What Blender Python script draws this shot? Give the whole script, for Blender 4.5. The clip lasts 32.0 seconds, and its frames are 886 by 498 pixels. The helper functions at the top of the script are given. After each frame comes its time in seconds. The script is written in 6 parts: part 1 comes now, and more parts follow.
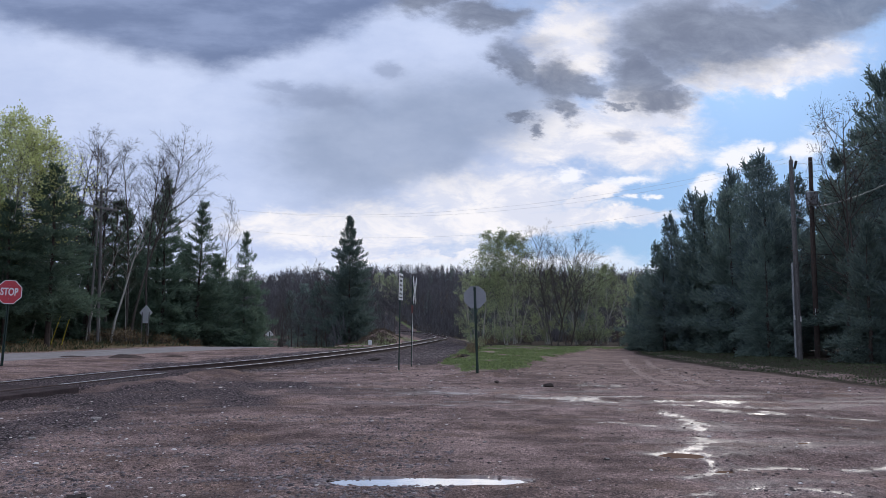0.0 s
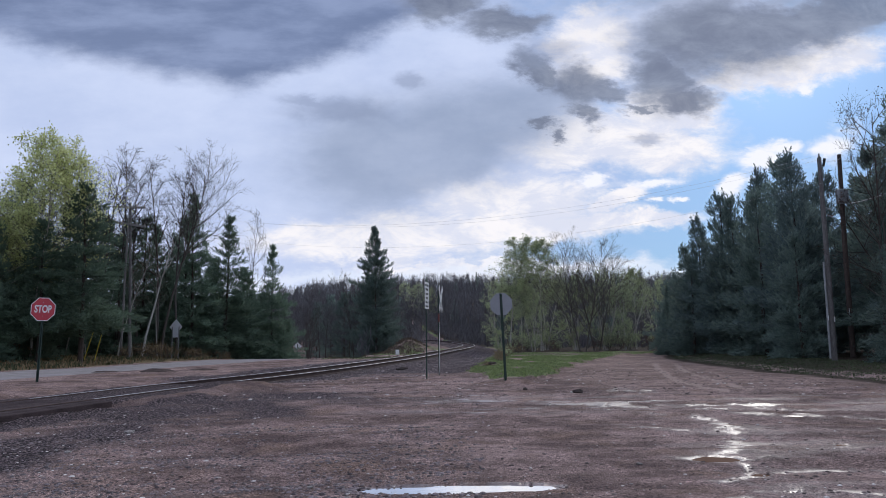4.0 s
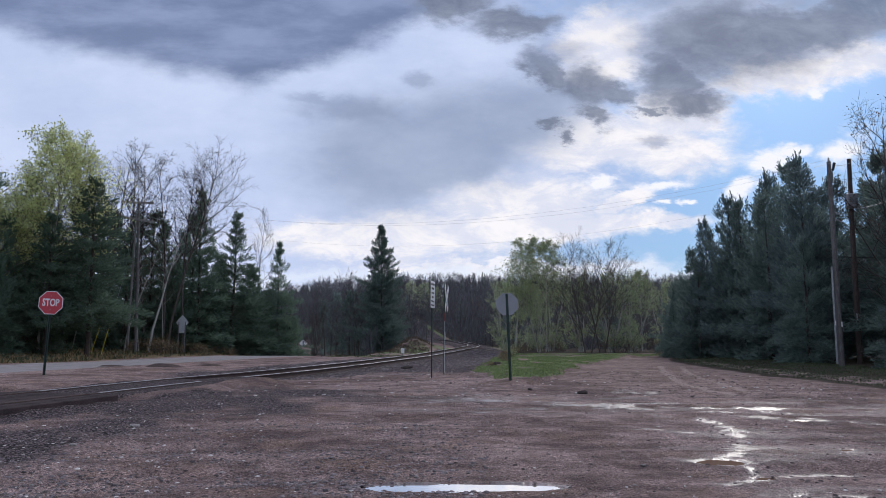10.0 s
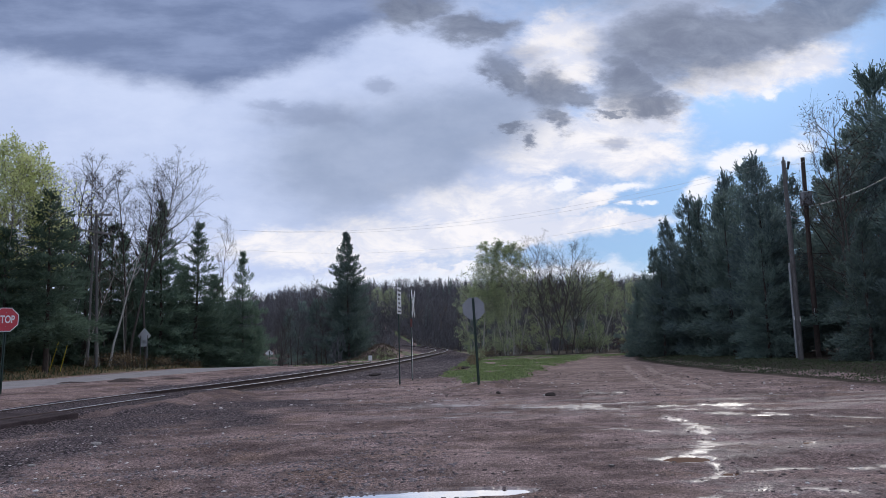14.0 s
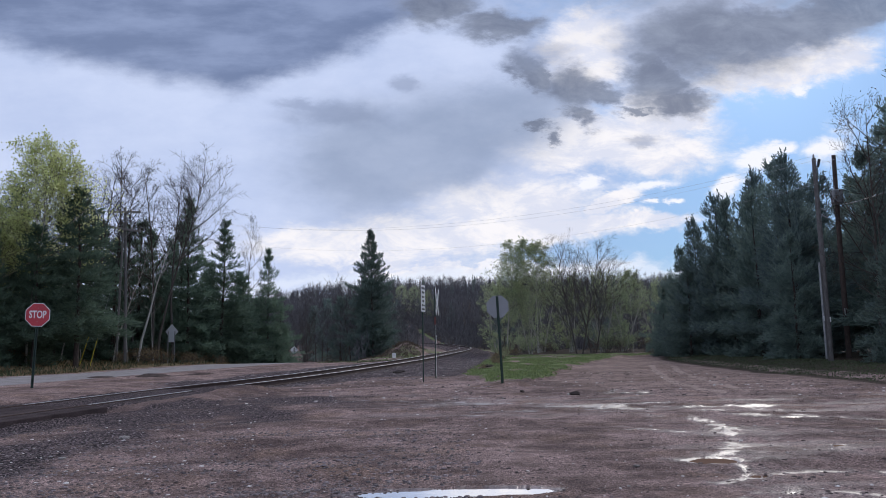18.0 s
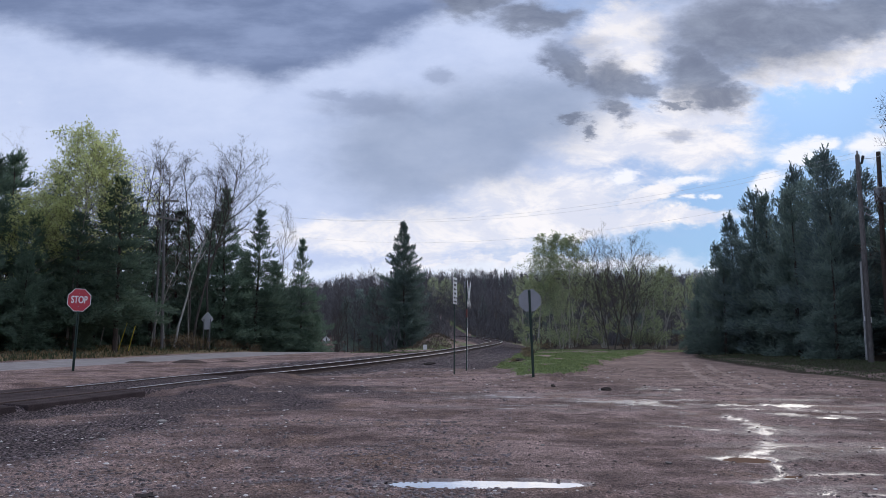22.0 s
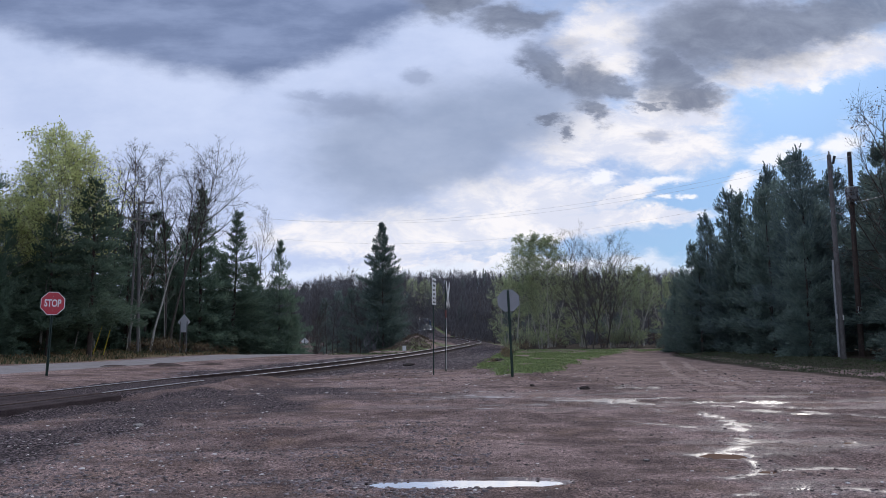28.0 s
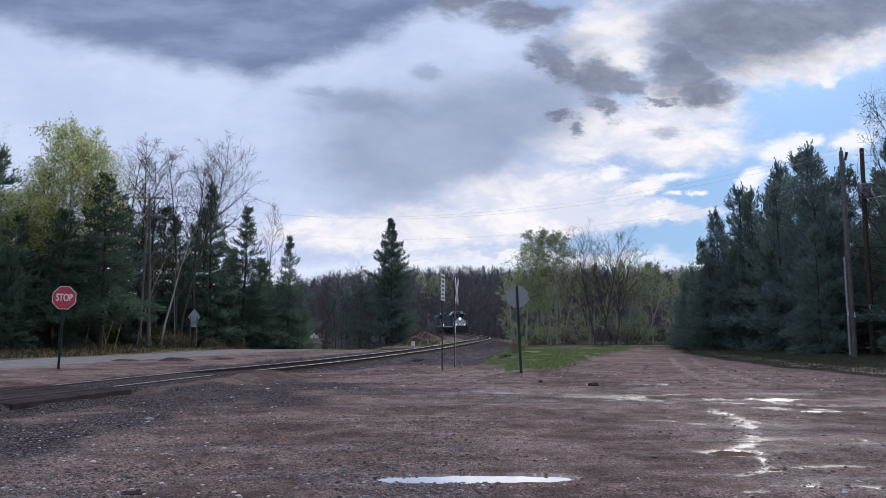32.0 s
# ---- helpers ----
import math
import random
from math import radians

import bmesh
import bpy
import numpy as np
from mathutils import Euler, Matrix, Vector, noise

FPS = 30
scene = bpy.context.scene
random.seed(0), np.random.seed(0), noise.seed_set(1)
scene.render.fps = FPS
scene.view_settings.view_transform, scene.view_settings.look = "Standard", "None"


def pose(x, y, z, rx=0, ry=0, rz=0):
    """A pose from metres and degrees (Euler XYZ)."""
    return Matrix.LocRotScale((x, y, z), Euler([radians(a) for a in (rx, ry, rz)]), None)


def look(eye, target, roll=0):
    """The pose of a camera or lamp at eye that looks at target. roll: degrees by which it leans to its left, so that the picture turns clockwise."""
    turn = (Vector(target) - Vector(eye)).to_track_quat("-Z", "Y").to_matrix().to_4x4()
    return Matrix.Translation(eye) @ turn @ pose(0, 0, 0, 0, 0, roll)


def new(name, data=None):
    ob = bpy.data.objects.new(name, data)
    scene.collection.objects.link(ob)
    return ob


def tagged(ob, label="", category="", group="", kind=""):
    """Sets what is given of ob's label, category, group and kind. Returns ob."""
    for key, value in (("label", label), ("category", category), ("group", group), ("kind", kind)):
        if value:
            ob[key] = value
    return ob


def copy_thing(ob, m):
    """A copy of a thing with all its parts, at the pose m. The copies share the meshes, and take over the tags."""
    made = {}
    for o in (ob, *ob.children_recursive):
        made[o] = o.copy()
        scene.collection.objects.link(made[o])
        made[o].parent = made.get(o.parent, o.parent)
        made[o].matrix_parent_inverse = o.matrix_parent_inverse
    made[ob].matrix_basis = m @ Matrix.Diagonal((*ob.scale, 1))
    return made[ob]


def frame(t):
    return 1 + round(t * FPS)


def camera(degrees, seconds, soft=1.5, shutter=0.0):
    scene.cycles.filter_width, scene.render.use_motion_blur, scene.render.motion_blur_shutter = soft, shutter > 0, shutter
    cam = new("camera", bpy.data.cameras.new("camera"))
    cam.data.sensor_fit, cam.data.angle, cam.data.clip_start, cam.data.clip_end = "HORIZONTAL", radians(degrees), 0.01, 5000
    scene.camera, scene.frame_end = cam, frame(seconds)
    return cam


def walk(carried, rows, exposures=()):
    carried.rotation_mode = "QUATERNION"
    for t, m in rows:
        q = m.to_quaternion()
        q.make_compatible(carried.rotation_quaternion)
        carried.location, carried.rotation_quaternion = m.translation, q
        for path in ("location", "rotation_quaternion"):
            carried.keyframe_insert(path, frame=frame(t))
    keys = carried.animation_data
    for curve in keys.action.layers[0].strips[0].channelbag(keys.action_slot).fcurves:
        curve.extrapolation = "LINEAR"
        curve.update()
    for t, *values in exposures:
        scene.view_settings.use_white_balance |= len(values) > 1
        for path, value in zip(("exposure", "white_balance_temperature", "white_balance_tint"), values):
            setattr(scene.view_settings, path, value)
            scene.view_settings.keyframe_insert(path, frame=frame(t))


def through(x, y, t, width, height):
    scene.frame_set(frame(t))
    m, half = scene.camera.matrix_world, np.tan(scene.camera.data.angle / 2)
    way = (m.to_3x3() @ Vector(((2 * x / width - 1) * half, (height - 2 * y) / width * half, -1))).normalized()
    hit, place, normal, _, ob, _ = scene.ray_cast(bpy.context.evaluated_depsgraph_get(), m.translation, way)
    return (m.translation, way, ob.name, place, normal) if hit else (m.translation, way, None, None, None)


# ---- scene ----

cam = camera(62.7, 32.0, soft=0.8)
PATH = [
    (0, (0.007, -0.018, 1.273), (0.819, 9.884, 2.410), 0.60),
    (0.5, (0.008, -0.012, 1.272), (0.787, 9.902, 2.321), 0.15),
    (1, (0.014, 0.001, 1.266), (0.793, 9.916, 2.312), -0.17),
    (1.5, (0.022, 0.006, 1.259), (0.778, 9.917, 2.355), -0.26),
    (2, (0.020, -0.001, 1.249), (0.722, 9.908, 2.397), -0.21),
    (2.5, (0.008, -0.012, 1.254), (0.631, 9.898, 2.441), -0.24),
    (3, (0.007, -0.019, 1.256), (0.550, 9.893, 2.466), -0.31),
    (3.5, (0.004, -0.017, 1.256), (0.487, 9.896, 2.484), -0.43),
    (5.5, (0.010, 0.012, 1.253), (0.524, 9.912, 2.565), -1.08),
    (6, (0.011, 0.008, 1.252), (0.510, 9.912, 2.540), -1.29),
    (6.5, (0.012, 0.008, 1.246), (0.490, 9.917, 2.508), -1.37),
    (7, (0.011, 0.006, 1.252), (0.474, 9.917, 2.493), -1.37),
    (7.5, (0.016, 0.013, 1.249), (0.477, 9.924, 2.495), -1.26),
    (8, (0.012, 0.010, 1.244), (0.482, 9.919, 2.504), -1.06),
    (8.5, (0.013, 0.005, 1.249), (0.479, 9.914, 2.511), -0.79),
    (9, (0.008, 0.007, 1.244), (0.450, 9.918, 2.498), -0.40),
    (9.5, (0.004, -0.004, 1.247), (0.410, 9.910, 2.491), -0.07),
    (10, (0.003, -0.008, 1.245), (0.385, 9.907, 2.492), 0.27),
    (10.5, (0.006, 0.002, 1.246), (0.393, 9.915, 2.507), 0.50),
    (11, (0.003, 0.008, 1.244), (0.414, 9.915, 2.536), 0.56),
    (11.5, (0.003, 0.004, 1.253), (0.464, 9.907, 2.567), 0.37),
    (12, (-0.004, 0.005, 1.259), (0.534, 9.903, 2.576), -0.07),
    (12.5, (0.006, 0.003, 1.256), (0.639, 9.898, 2.557), -0.66),
    (13, (0.013, 0.010, 1.254), (0.744, 9.900, 2.538), -1.16),
    (13.5, (0.010, 0.013, 1.248), (0.821, 9.896, 2.539), -1.39),
    (14, (0.016, 0.006, 1.255), (0.869, 9.883, 2.568), -1.42),
    (14.5, (0.018, -0.001, 1.254), (0.880, 9.870, 2.605), -1.18),
    (16.5, (0.012, 0.002, 1.248), (0.733, 9.883, 2.603), -0.53),
    (17, (0.007, 0.001, 1.249), (0.672, 9.890, 2.584), -0.62),
    (17.5, (0.014, 0.004, 1.250), (0.613, 9.899, 2.566), -0.79),
    (18, (0.012, 0.014, 1.255), (0.536, 9.917, 2.547), -0.97),
    (18.5, (0.010, 0.017, 1.251), (0.446, 9.928, 2.512), -1.02),
    (19, (0.014, 0.014, 1.256), (0.336, 9.936, 2.461), -0.88),
    (19.5, (0.008, 0.017, 1.247), (0.213, 9.949, 2.393), -0.66),
    (20, (0.004, 0.008, 1.253), (0.110, 9.948, 2.348), -0.42),
    (20.5, (0.001, 0.012, 1.249), (0.030, 9.954, 2.325), -0.21),
    (21, (-0.000, 0.000, 1.250), (-0.000, 9.940, 2.347), 0.00),
    (21.5, (-0.007, 0.003, 1.252), (0.018, 9.937, 2.397), 0.17),
    (22, (-0.001, -0.008, 1.249), (0.079, 9.920, 2.444), 0.23),
    (22.5, (-0.008, -0.016, 1.255), (0.143, 9.909, 2.470), 0.13),
    (23, (-0.016, -0.019, 1.246), (0.189, 9.906, 2.452), 0.02),
    (23.5, (-0.012, -0.022, 1.244), (0.214, 9.906, 2.415), -0.13),
    (24, (-0.011, -0.024, 1.245), (0.214, 9.909, 2.379), -0.27),
    (24.5, (-0.012, -0.025, 1.244), (0.214, 9.910, 2.364), -0.32),
    (25, (-0.005, -0.024, 1.247), (0.235, 9.909, 2.373), -0.38),
    (25.5, (-0.006, -0.016, 1.245), (0.263, 9.913, 2.400), -0.33),
    (27.5, (0.002, -0.012, 1.243), (0.366, 9.908, 2.450), -0.30),
    (28, (-0.004, -0.020, 1.244), (0.369, 9.900, 2.450), -0.27),
    (28.5, (-0.004, -0.022, 1.246), (0.361, 9.899, 2.448), -0.26),
    (29, (-0.003, -0.014, 1.247), (0.342, 9.908, 2.441), -0.24),
    (29.5, (-0.006, -0.016, 1.246), (0.308, 9.908, 2.433), -0.14),
    (30, (-0.005, -0.020, 1.243), (0.282, 9.906, 2.422), -0.05),
    (30.5, (-0.003, -0.019, 1.242), (0.270, 9.909, 2.411), 0.02),
    (31, (-0.004, -0.015, 1.240), (0.261, 9.914, 2.400), 0.00),
    (31.5, (-0.007, -0.023, 1.241), (0.253, 9.906, 2.399), 0.05),
    (32, (-0.002, -0.022, 1.241), (0.247, 9.908, 2.392), -0.02),
]

walk(cam, [(t, look(eye, target, roll)) for t, eye, target, roll in PATH], exposures=[(0.0, 0.04, 6320, 10), (32.0, 0.04, 6320, 10)])

# ---- sky and light ----
SUN_AZ, SUN_EL = 28.0, 30.0      # degrees to the right of +y, and above the horizon


class Nodes:
    """Short hand for building node trees."""

    def __init__(self, tree):
        self.tree = tree
        tree.nodes.clear()

    def link(self, value, socket):
        if isinstance(value, bpy.types.NodeSocket):
            self.tree.links.new(value, socket)
        elif hasattr(socket, "default_value"):
            if socket.type in ("RGBA",) and len(value) == 3:
                value = (*value, 1)
            socket.default_value = value

    def node(self, kind, out=0, **inputs):
        n = self.tree.nodes.new(kind)
        for key, value in inputs.items():
            socket = n.inputs[int(key[1:])] if key[0] == "i" and key[1:].isdigit() else n.inputs[key.replace("_", " ")]
            self.link(value, socket)
        return n.outputs[out]

    def math(self, op, a, b=0.0, c=0.0, clamp=False):
        n = self.tree.nodes.new("ShaderNodeMath")
        n.operation, n.use_clamp = op, clamp
        for k, v in enumerate((a, b, c)):
            self.link(v, n.inputs[k])
        return n.outputs[0]

    def mix(self, fac, a, b, blend="MIX"):
        n = self.tree.nodes.new("ShaderNodeMix")
        n.data_type, n.blend_type = "RGBA", blend
        for socket, value in ((n.inputs[0], fac), (n.inputs[6], a), (n.inputs[7], b)):
            self.link(value, socket)
        return n.outputs[2]

    def noise(self, vector, scale, detail=4.0, rough=0.55, out=0, distort=0.0):
        return self.node("ShaderNodeTexNoise", out, Vector=vector, Scale=scale, Detail=detail, Roughness=rough, Distortion=distort)

    def step(self, value, low, high, a=0.0, b=1.0):
        n = self.tree.nodes.new("ShaderNodeMapRange")
        n.interpolation_type = "SMOOTHSTEP"
        for k, v in enumerate((value, low, high, a, b)):
            self.link(v, n.inputs[k])
        return n.outputs[0]

    def ramp(self, value, stops):
        n = self.tree.nodes.new("ShaderNodeValToRGB")
        e = n.color_ramp.elements
        while len(e) < len(stops):
            e.new(0.5)
        for k, (p, col) in enumerate(stops):
            e[k].position, e[k].color = p, (*col, 1)
        self.link(value, n.inputs[0])
        return n.outputs[0]

    def combine(self, x, y, z=0.0):
        return self.node("ShaderNodeCombineXYZ", 0, X=x, Y=y, Z=z)


world = bpy.data.worlds.new("sky")
scene.world = world
world.use_nodes = True
N = Nodes(world.node_tree)
way = N.node("ShaderNodeTexCoord", 0)
sep = N.tree.nodes.new("ShaderNodeSeparateXYZ")
N.link(way, sep.inputs[0])
ahead = N.math("MAXIMUM", sep.outputs[1], 0.08)
U0 = N.math("DIVIDE", sep.outputs[0], ahead)
V0 = N.math("DIVIDE", sep.outputs[2], ahead)
flat = N.combine(U0, N.math("MULTIPLY", V0, 1.9), 0.0)
warp = N.tree.nodes.new("ShaderNodeSeparateColor")
N.link(N.noise(flat, 4.0, 9.0, 0.66, out=1), warp.inputs[0])
wu = N.math("SUBTRACT", warp.outputs[0], 0.5)
wv = N.math("SUBTRACT", warp.outputs[1], 0.5)
warp_fine = N.tree.nodes.new("ShaderNodeSeparateColor")
N.link(N.noise(flat, 15.0, 6.0, 0.62, out=1), warp_fine.inputs[0])
wu = N.math("MULTIPLY_ADD", N.math("SUBTRACT", warp_fine.outputs[0], 0.5), 0.42, wu)
wv = N.math("MULTIPLY_ADD", N.math("SUBTRACT", warp_fine.outputs[1], 0.5), 0.42, wv)
warp_grain = N.tree.nodes.new("ShaderNodeSeparateColor")
N.link(N.noise(flat, 42.0, 5.0, 0.6, out=1), warp_grain.inputs[0])
wu = N.math("MULTIPLY_ADD", N.math("SUBTRACT", warp_grain.outputs[0], 0.5), 0.2, wu)
wv = N.math("MULTIPLY_ADD", N.math("SUBTRACT", warp_grain.outputs[1], 0.5), 0.2, wv)
fine = N.noise(flat, 11.0, 9.0, 0.66, distort=0.4)
soft = N.noise(flat, 3.6, 8.0, 0.62)
soft = N.step(soft, 0.3, 0.7)


def bank(blobs, edge, gain=0.16, grit=0.25):
    """How much cloud: a row of soft ellipses (u, v, half width, half height, tilt in degrees) with ragged edges."""
    u = N.math("MULTIPLY_ADD", wu, gain, U0)
    v = N.math("MULTIPLY_ADD", wv, gain * 0.6, V0)
    total = None
    for cu, cv, su, sv, tilt in blobs:
        c, s = math.cos(radians(tilt)), math.sin(radians(tilt))
        du, dv = N.math("SUBTRACT", u, cu), N.math("SUBTRACT", v, cv)
        p = N.math("MULTIPLY_ADD", du, c / su, N.math("MULTIPLY", dv, s / su))
        q = N.math("MULTIPLY_ADD", dv, c / sv, N.math("MULTIPLY", du, -s / sv))
        r = N.math("MULTIPLY_ADD", p, p, N.math("MULTIPLY", q, q))
        g = N.math("POWER", 2.0, N.math("MULTIPLY", r, -1.0))
        total = g if total is None else N.math("MAXIMUM", total, g)
    total = N.math("MULTIPLY_ADD", N.math("SUBTRACT", fine, 0.5), grit, total)
    return N.step(total, 0.5 - edge, 0.5 + edge)


sky_node = N.tree.nodes.new("ShaderNodeTexSky")
sky_node.sky_type, sky_node.sun_disc = "NISHITA", False
sky_node.sun_elevation, sky_node.sun_rotation = radians(SUN_EL), radians(SUN_AZ)
sky_node.dust_density, sky_node.ozone_density = 1.5, 2.0
sky = sky_node.outputs[0]
col = N.mix(1.0, sky, (0.22, 0.36, 0.6), "MULTIPLY")
haze = N.step(V0, 0.02, 0.34, 1.0, 0.0)
col = N.mix(N.math("MULTIPLY", haze, 0.5), col, (4.4, 6.8, 10.2))
# thin bright veil over the left and the middle, and everywhere behind
veil = bank([(-0.5, 0.2, 0.62, 0.36, 0), (-0.02, 0.31, 0.34, 0.2, 8), (-0.2, 0.05, 0.42, 0.12, 0), (0.42, 0.45, 0.26, 0.075, 4), (0.22, 0.38, 0.12, 0.06, 0), (0.38, 0.37, 0.07, 0.05, 0)], 0.3, 0.2, 0.4)
back = N.step(sep.outputs[1], 0.12, 0.35, 1.0, 0.0)
veil = N.math("MAXIMUM", veil, back)
tone = N.mix(soft, (5.6, 6.5, 9.0), (6.9, 7.7, 10.0))
col = N.mix(veil, col, tone)
# unseen sky behind the camera, raised to brighten the trees and ground facing it
col = N.mix(back, col, N.mix(soft, (11.5, 12.4, 15.0), (14.5, 15.4, 18.0)))
# bright broken cloud low in front of the hidden sun
bright = bank([(0.29, 0.287, 0.15, 0.042, 2), (0.365, 0.272, 0.085, 0.034, 0), (0.242, 0.276, 0.073, 0.033, 10), (0.270, 0.427, 0.074, 0.051, 30), (0.381, 0.327, 0.073, 0.033, 0), (0.535, 0.385, 0.107, 0.028, 10), (0.607, 0.405, 0.1, 0.032, 12), (0.150, 0.190, 0.115, 0.042, -6), (0.03, 0.146, 0.15, 0.036, 3), (0.22, 0.157, 0.11, 0.024, 4), (0.328, 0.163, 0.085, 0.014, 6), (0.28, 0.192, 0.045, 0.013, 20), (-0.12, 0.135, 0.125, 0.025, 0), (0.111, 0.099, 0.189, 0.011, 0)], 0.26, 0.14, 0.6)
col = N.mix(bright, col, N.mix(N.step(fine, 0.4, 0.62), (8.1, 8.3, 9.5), (10.6, 10.2, 10.3)))
streak = bank([(0.348, 0.221, 0.039, 0.007, 9), (0.249, 0.222, 0.013, 0.009, 0), (0.509, 0.262, 0.03, 0.013, 8), (0.547, 0.274, 0.034, 0.01, 0), (0.612, 0.272, 0.036, 0.02, 10), (0.473, 0.222, 0.027, 0.016, 25), (0.577, 0.358, 0.012, 0.008, 0), (0.351, 0.195, 0.011, 0.004, 0), (0.384, 0.198, 0.010, 0.004, 0)], 0.34, 0.1, 1.3)
col = N.mix(streak, col, (10.2, 10.2, 10.9))
low = bank([(0.05, 0.09, 0.3, 0.012, 2), (0.35, 0.085, 0.2, 0.012, 0), (0.1, 0.06, 0.5, 0.01, 0)], 0.35, 0.15, 1.0)
col = N.mix(N.math("MULTIPLY", low, 0.7), col, (9.0, 9.5, 10.6))
# grey curtain of rain
rain = bank([(0.057, 0.288, 0.120, 0.070, 12), (-0.046, 0.258, 0.111, 0.078, 5), (0.138, 0.317, 0.097, 0.058, 10), (0.033, 0.234, 0.103, 0.033, 16)], 0.42, 0.1, 0.25)
col = N.mix(N.math("MULTIPLY", rain, 0.88), col, N.mix(soft, (3.1, 3.8, 5.4), (4.2, 4.9, 6.6)))
# dark slabs overhead
su = N.math("MULTIPLY_ADD", wu, 0.11, U0)
sv = N.math("MULTIPLY_ADD", wv, 0.05, V0)
edge_a = N.math("MULTIPLY_ADD", su, -0.235, 0.292)
edge_b = N.math("MULTIPLY_ADD", su, 0.43, 0.450)
slab = N.step(N.math("SUBTRACT", sv, N.math("MAXIMUM", edge_a, edge_b)), -0.012, 0.03)
col = N.mix(N.math("MULTIPLY", slab, 0.94), col, N.mix(N.step(N.noise(N.combine(U0, N.math("MULTIPLY", V0, 3.2), 0.0), 6.0, 7.0, 0.6), 0.34, 0.68), (1.75, 2.3, 3.9), (2.9, 3.6, 5.6)))
dark = bank([(0.455, 0.44, 0.118, 0.062, 0), (0.376, 0.386, 0.05, 0.05, 0), (0.561, 0.464, 0.142, 0.045, 10), (0.664, 0.500, 0.135, 0.035, 10), (0.398, 0.348, 0.049, 0.018, 0), (0.453, 0.630, 0.358, 0.136, 0), (0.244, 0.366, 0.050, 0.030, -6), (0.183, 0.384, 0.041, 0.019, -35), (0.284, 0.360, 0.041, 0.017, 0), (0.255, 0.326, 0.031, 0.012, -10), (0.215, 0.288, 0.013, 0.009, -20), (0.186, 0.311, 0.021, 0.007, -15), (0.136, 0.453, 0.066, 0.022, 0), (0.050, 0.476, 0.049, 0.026, 0), (0.341, 0.337, 0.024, 0.008, 0)], 0.34, 0.15, 0.5)
col = N.mix(N.math("MULTIPLY", dark, 0.88), col, N.mix(N.step(fine, 0.3, 0.75), (1.55, 1.8, 2.6), (2.9, 3.3, 4.3)))
puffs = bank([(-0.1, 0.318, 0.062, 0.017, -3), (-0.001, 0.372, 0.021, 0.012, -20), (-0.135, 0.331, 0.040, 0.010, -20), (0.347, 0.287, 0.021, 0.007, 0), (0.196, 0.414, 0.049, 0.015, 10)], 0.42, 0.1, 0.5)
col = N.mix(N.math("MULTIPLY", puffs, 0.5), col, (2.4, 2.9, 4.3))
over = N.step(V0, 0.58, 0.85)
col = N.mix(over, col, N.mix(soft, (4.0, 4.7, 6.6), (7.0, 7.8, 9.8)))
below = N.step(sep.outputs[2], -0.02, 0.0, 1.0, 0.0)
col = N.mix(below, col, (0.8, 0.75, 0.7))
N.link(N.node("ShaderNodeBackground", 0, Color=col, Strength=0.09), N.tree.nodes.new("ShaderNodeOutputWorld").inputs[0])

lamp = bpy.data.lights.new("sun", "SUN")
lamp.energy, lamp.angle, lamp.color = 1.25, radians(15), (1.0, 0.94, 0.86)
sun = new("sun", lamp)
az, el = radians(SUN_AZ), radians(SUN_EL)
sun.matrix_world = look((60 * math.sin(az), 60 * math.cos(az), 60), (60 * math.sin(az) - math.sin(az) * math.cos(el), 60 * math.cos(az) - math.cos(az) * math.cos(el), 60 - math.sin(el)))

# ---- materials ----
def surface(name, build):
    """A material: build(N, where) returns the Principled inputs as a dict, with an optional 'bump' height and 'depth'."""
    m = bpy.data.materials.new(name)
    m.use_nodes = True
    n = Nodes(m.node_tree)
    where = n.node("ShaderNodeTexCoord", 3)
    inputs = build(n, where)
    bump, depth = inputs.pop("bump", None), inputs.pop("depth", 0.01)
    shader = n.tree.nodes.new("ShaderNodeBsdfPrincipled")
    for key, value in inputs.items():
        n.link(value, shader.inputs[key])
    if bump is not None:
        n.link(n.node("ShaderNodeBump", 0, Height=bump, Distance=depth, Strength=1.0), shader.inputs["Normal"])
    n.link(shader.outputs[0], n.tree.nodes.new("ShaderNodeOutputMaterial").inputs[0])
    return m


def plain(name, low, high, rough, scale=8.0, metal=0.0, depth=0.003, vary=0.0, grit=60.0, gloss=0.5):
    """Two tones mottled at two scales."""

    def build(n, where):
        big, small = n.noise(where, scale, 5.0), n.noise(where, grit, 3.0)
        fac = n.step(n.math("MULTIPLY_ADD", small, 0.4, n.math("MULTIPLY", big, 0.6)), 0.3, 0.7)
        col = n.mix(fac, low, high)
        if vary:
            info = n.node("ShaderNodeObjectInfo", 5)
            col = n.mix(1.0, col, n.mix(info, (1 - vary,) * 3, (1 + vary,) * 3), "MULTIPLY")
        return {"Base Color": col, "Roughness": n.step(big, 0.2, 0.8, rough - 0.1, min(1, rough + 0.1)), "Metallic": metal, "Specular IOR Level": gloss, "bump": small, "depth": depth}

    return surface(name, build)


